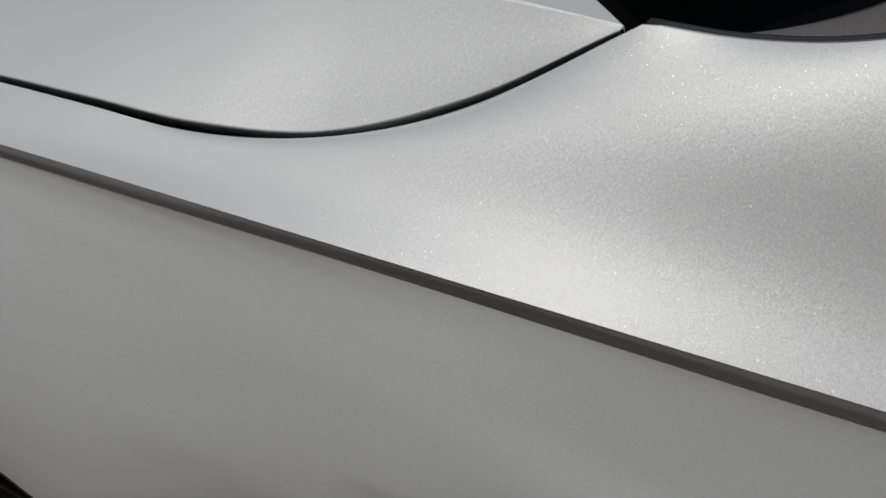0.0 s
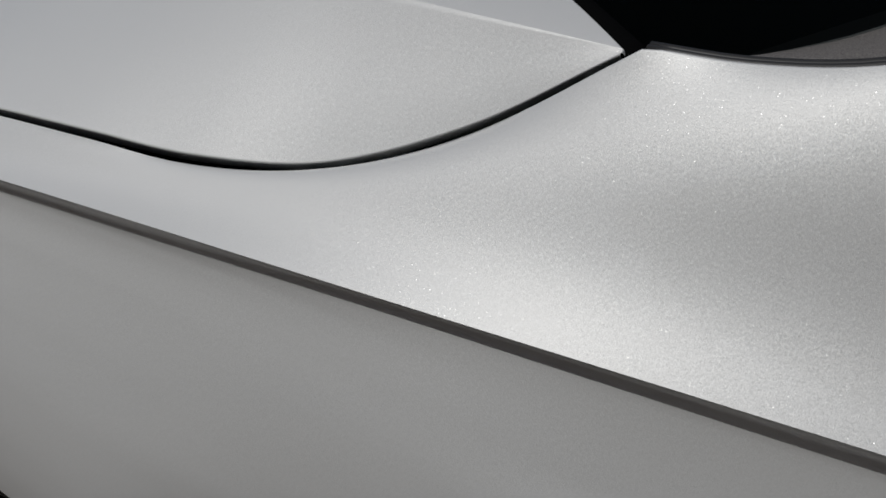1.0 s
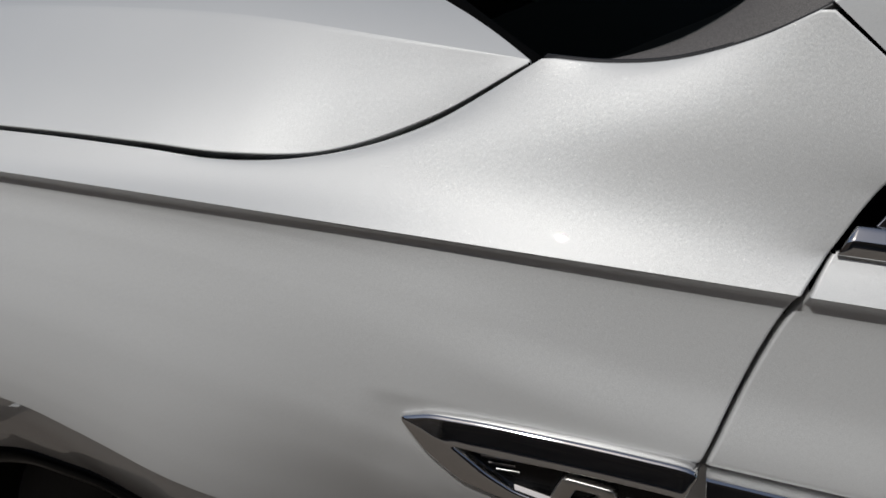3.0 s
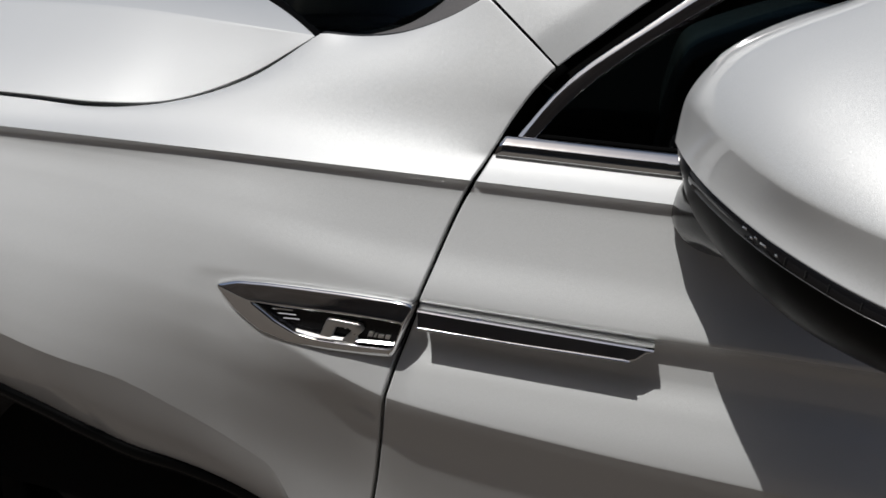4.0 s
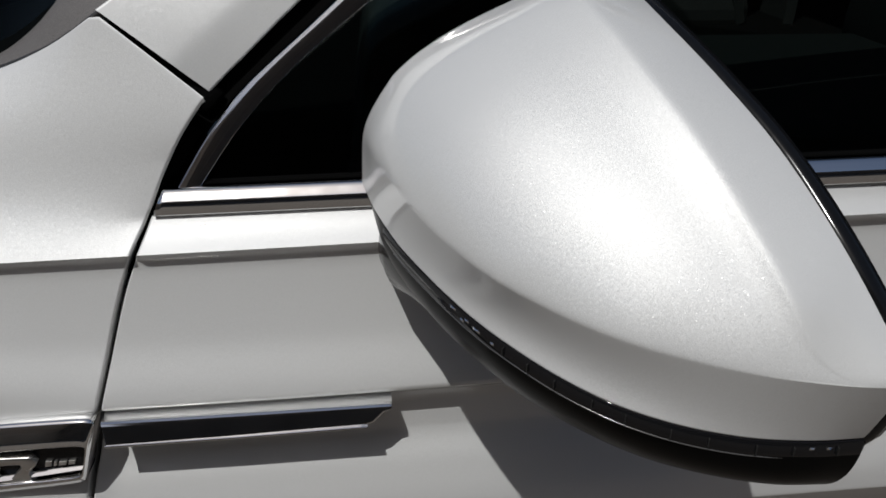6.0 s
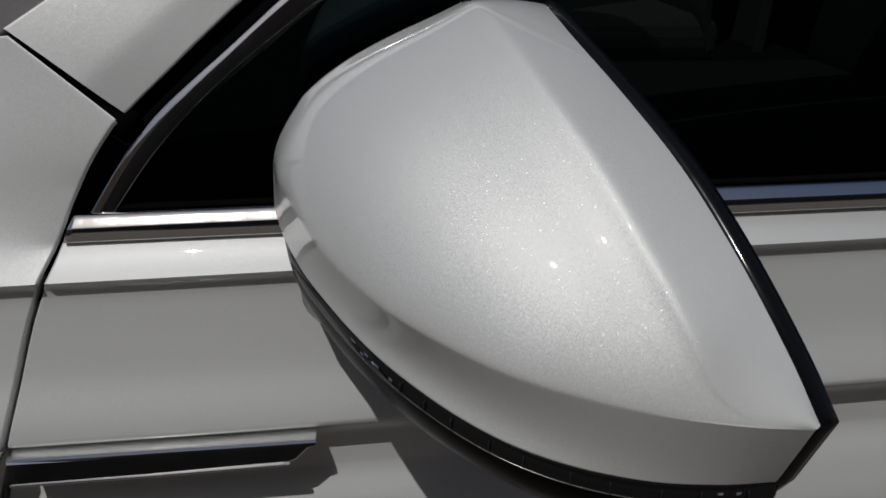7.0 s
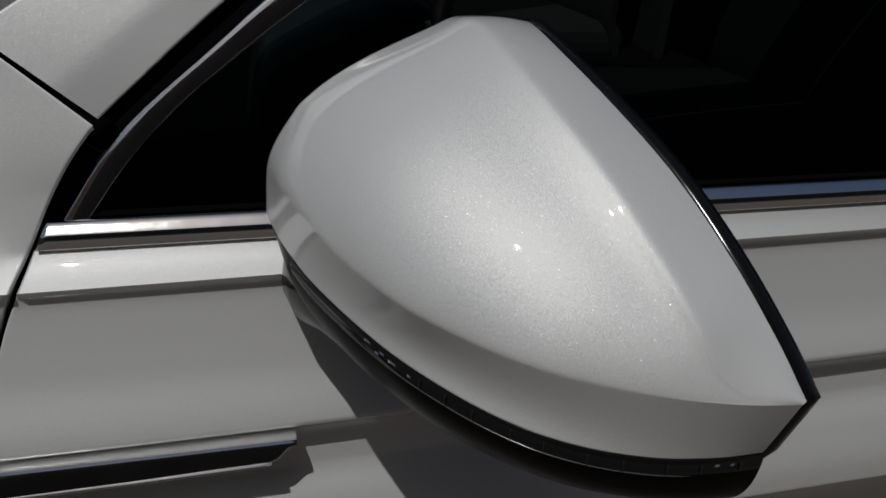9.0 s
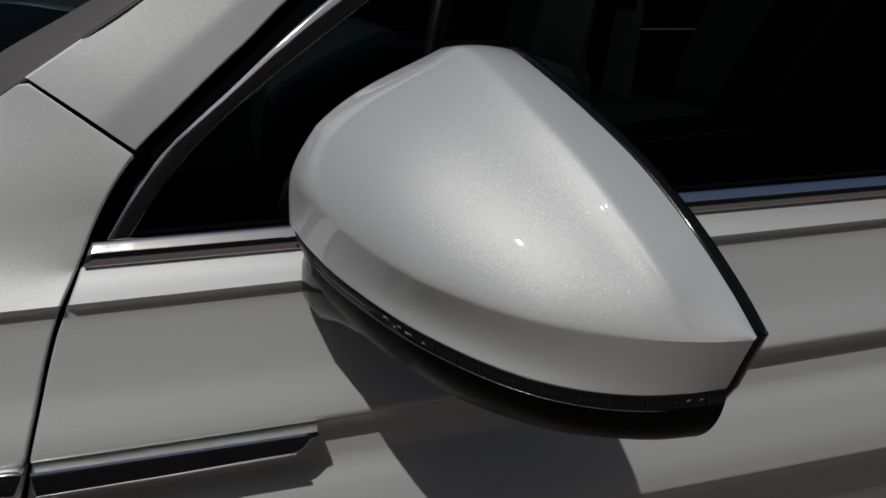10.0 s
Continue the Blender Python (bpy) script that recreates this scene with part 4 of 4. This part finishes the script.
panel("instrument_hood", g, TRIM, car, "dark hooded instrument panel behind the side window", sides="vV", flange=0.10)
# dashboard in the same cavity black: cabin shade put into its colour
box_part("dashboard", (-0.42, 0.17, 0.90), (0.24, 1.57, 1.025), DARK, car, "dashboard coloured black as unlit", 0.03)
for y in (0.42, 1.32):
    back = curve([(0.86, 0, 0.93), (0.84, 0, 1.02), (0.87, 0, 1.15), (0.93, 0, 1.30), (0.97, 0, 1.37), (1.03, 0, 1.38), (1.05, 0, 1.30), (1.00, 0, 1.10), (0.99, 0, 0.93)], 40)
    half = [(-0.25, 0.90), (-0.235, 0.97), (-0.19, 1.0), (-0.10, 0.985), (0.0, 0.98), (0.10, 0.985), (0.19, 1.0), (0.235, 0.97), (0.25, 0.90)]
    g = np.stack([np.stack([0.93 + (back[:, 0] - 0.93) * f, np.full(40, y + dy * (1 - 0.25 * np.clip((back[:, 2] - 1.1) / 0.28, 0, 1))), 0.93 + (back[:, 2] - 0.93) * f], 1) for dy, f in half], 1)
    seat = panel("front_seat", g, CLOTH, car, "grey cloth front seat", sides="vV", flange=0.02)
    box_part("headrest", (0.98, y - 0.13, 1.40), (1.07, y + 0.13, 1.56), CLOTH, seat, "", 0.03)
    box_part("cushion", (0.38, y - 0.25, 0.90), (0.90, y + 0.25, 1.0), CLOTH, seat, "", 0.04)

def ring_solid(name, prof, centre, mat, parent, label="", n=64):
    """A body turned about the wheel's axle from pairs of (radius, y)."""
    verts = [(centre[0] + r * math.cos(q), centre[1] + y, centre[2] + r * math.sin(q)) for q in np.linspace(0, 2 * math.pi, n, endpoint=False) for r, y in prof]
    m = len(prof)
    faces = [(i * m + j, i * m + (j + 1) % m, ((i + 1) % n) * m + (j + 1) % m, ((i + 1) % n) * m + j) for i in range(n) for j in range(m)]
    return link(name, verts, faces, mat, parent, label)


def add_wheel(hub, label):
    wheel = ring_solid("wheel", [(0.25, 0.05), (0.25, 0.2), (0.23, 0.2), (0.23, 0.05)], hub, BLACK_SATIN, car, label)
    ring_solid("tyre", [(0.245, 0.03), (0.27, -0.01), (0.32, -0.02), (0.35, 0.0), (0.36, 0.03), (0.36, 0.19), (0.35, 0.22), (0.27, 0.23), (0.245, 0.2)], hub, TYRE, wheel, "black rubber tyre")
    for k in range(5):
        q = k * 2 * math.pi / 5
        c, sn = math.cos(q), math.sin(q)
        pts = [(0.03, -0.035), (0.245, -0.025), (0.245, 0.025), (0.03, 0.035)]
        vv = [(hub[0] + a * c - b * sn, hub[1] + y, hub[2] + a * sn + b * c) for y in (0.03, 0.07) for a, b in pts]
        link("spoke", vv, [(0, 1, 2, 3), (7, 6, 5, 4)] + [(i, (i + 1) % 4, (i + 1) % 4 + 4, i + 4) for i in range(4)], BLACK_SATIN, wheel, smooth=False)


add_wheel((-0.48, 0.10, 0.36), "front wheel with dark rim and black tyre")
add_wheel((2.32, 0.10, 0.36), "rear wheel with dark rim and black tyre")

# ---- the car's other side, roof and rear
def other_side(ob, parent):
    """The same panel on the car's other side, with its parts."""
    me = ob.data
    verts = [(v.co.x, 2 * MIDDLE - v.co.y, v.co.z) for v in me.vertices]
    faces = [tuple(p.vertices)[::-1] for p in me.polygons]
    coat = PRIVACY if me.materials[0] == GLASS else me.materials[0]
    twin = link(ob.name.split(".")[0], verts, faces, coat, parent, smooth=me.polygons[0].use_smooth)
    for child in list(ob.children):
        if child.name.split(".")[0] not in ("lens_rib", "lens_reflector", "badge_fin", "emblem_stud", "emblem_bar", "emblem", "badge_bar"):
            other_side(child, twin)
    return twin


for ob in [o for o in car.children if o.name.split(".")[0] in ("front_fender", "front_door", "windscreen_pillar", "windscreen_trim", "outer_mirror", "wheel", "arch_liner")]:
    other_side(ob, car)
ring = [(0.10, 0.28), (0.03, 0.34), (0.012, 0.60), (-0.005, 0.80), (0.0, 0.95), (0.022, 1.005), (0.030, 1.03)]
upper = [(0.036, 1.035), (0.10, 1.20), (0.19, 1.44), (0.26, 1.54), (0.42, 1.60), (0.65, 1.625), (0.87, 1.63)]


def loft(points, xs, shape):
    half = curve([(0, a, b) for a, b in points], 24)
    g = np.empty((len(xs), 24, 3))
    for i, x in enumerate(xs):
        inset, top = shape(x)
        g[i] = np.stack([np.full(24, x), half[:, 1] + inset * (1 - half[:, 1] / MIDDLE), np.where(half[:, 2] > 1.03, 1.03 + (half[:, 2] - 1.03) * top, half[:, 2])], 1)
    return g


tail = lambda x: (0.16 * max(0.0, (x - 2.2) / 1.1) ** 2.2, 1.0 - 0.92 * max(0.0, (x - 2.4) / 0.9) ** 1.6)
panel("rear_side", loft(ring, np.linspace(1.212, 3.3, 24), tail), PAINT, car, "pearl white rear side of the body", sides="uUv", flange=0.02)
panel("roof", whole(loft(upper[3:], np.linspace(0.86, 3.3, 24), tail)), PAINT, car, "pearl white roof", sides="uU", flange=0.01)
panel("rear_window", loft(upper[:4], np.linspace(1.212, 3.3, 24), tail), PRIVACY, car, "dark rear side window", sides="", flange=0.01)
for name in ("rear_side", "rear_window"):
    other_side([o for o in car.children if o.name == name][0], car)
# nose below the hood's front edge, rounded at its corners
brow = np.concatenate([[crease(np.array(-1.0))], hood_grid[0]])
down = np.linspace(0, 1, 20)
reach = 0.03 + 0.19 * (1 - ((MIDDLE - brow[:, 1]) / MIDDLE) ** 4)
nose = np.stack([np.stack([-1.004 - reach * (1 - (1 - t) ** 3) * (1 - 0.25 * t), brow[:, 1], brow[:, 2] * (1 - t) + 0.28 * t], 1) for t in down], 0)
panel("front_bumper", whole(nose), PAINT, car, "pearl white nose below the hood", sides="U", flange=0.03)
box_part("tailgate", (3.22, 0.12, 0.36), (3.34, 1.62, 1.06), PAINT, car, "pearl white tailgate", 0.05)
box_part("boot_floor", (1.30, 0.16, 0.30), (3.24, 1.58, 0.95), DARK, car, "dark lower body", 0.02)

# ---------------------------------------------------------------- ground and surroundings
gr = link("ground", [(-60, -60, 0), (60, -60, 0), (60, 60, 0), (-60, 60, 0)], [(0, 1, 2, 3)], ASPHALT, smooth=False)
tagged(gr, "brownish grey asphalt yard under the car", "ground", kind="structure")

# unseen walls, added to give chrome and glass brown and dark reflections
yard = [((-18, -9.2, 0), (-4.0, -8.8, 7.6), FACADE, "unseen light brown wall added for the chrome to reflect"),
        ((-4.1, -9.6, 0), (24, -9.2, 10.4), FACADE_DARK, "unseen dark brown wall added to darken reflections in glass and chrome"),
        ((-18.4, -9.2, 0), (-18.0, 6, 6.5), FACADE, "unseen light brown wall added for the chrome to reflect")]
for a, b, coat, text in yard:
    tagged(box_part("yard_wall", a, b, coat, None, "", 0.03), text, "wall", kind="structure")
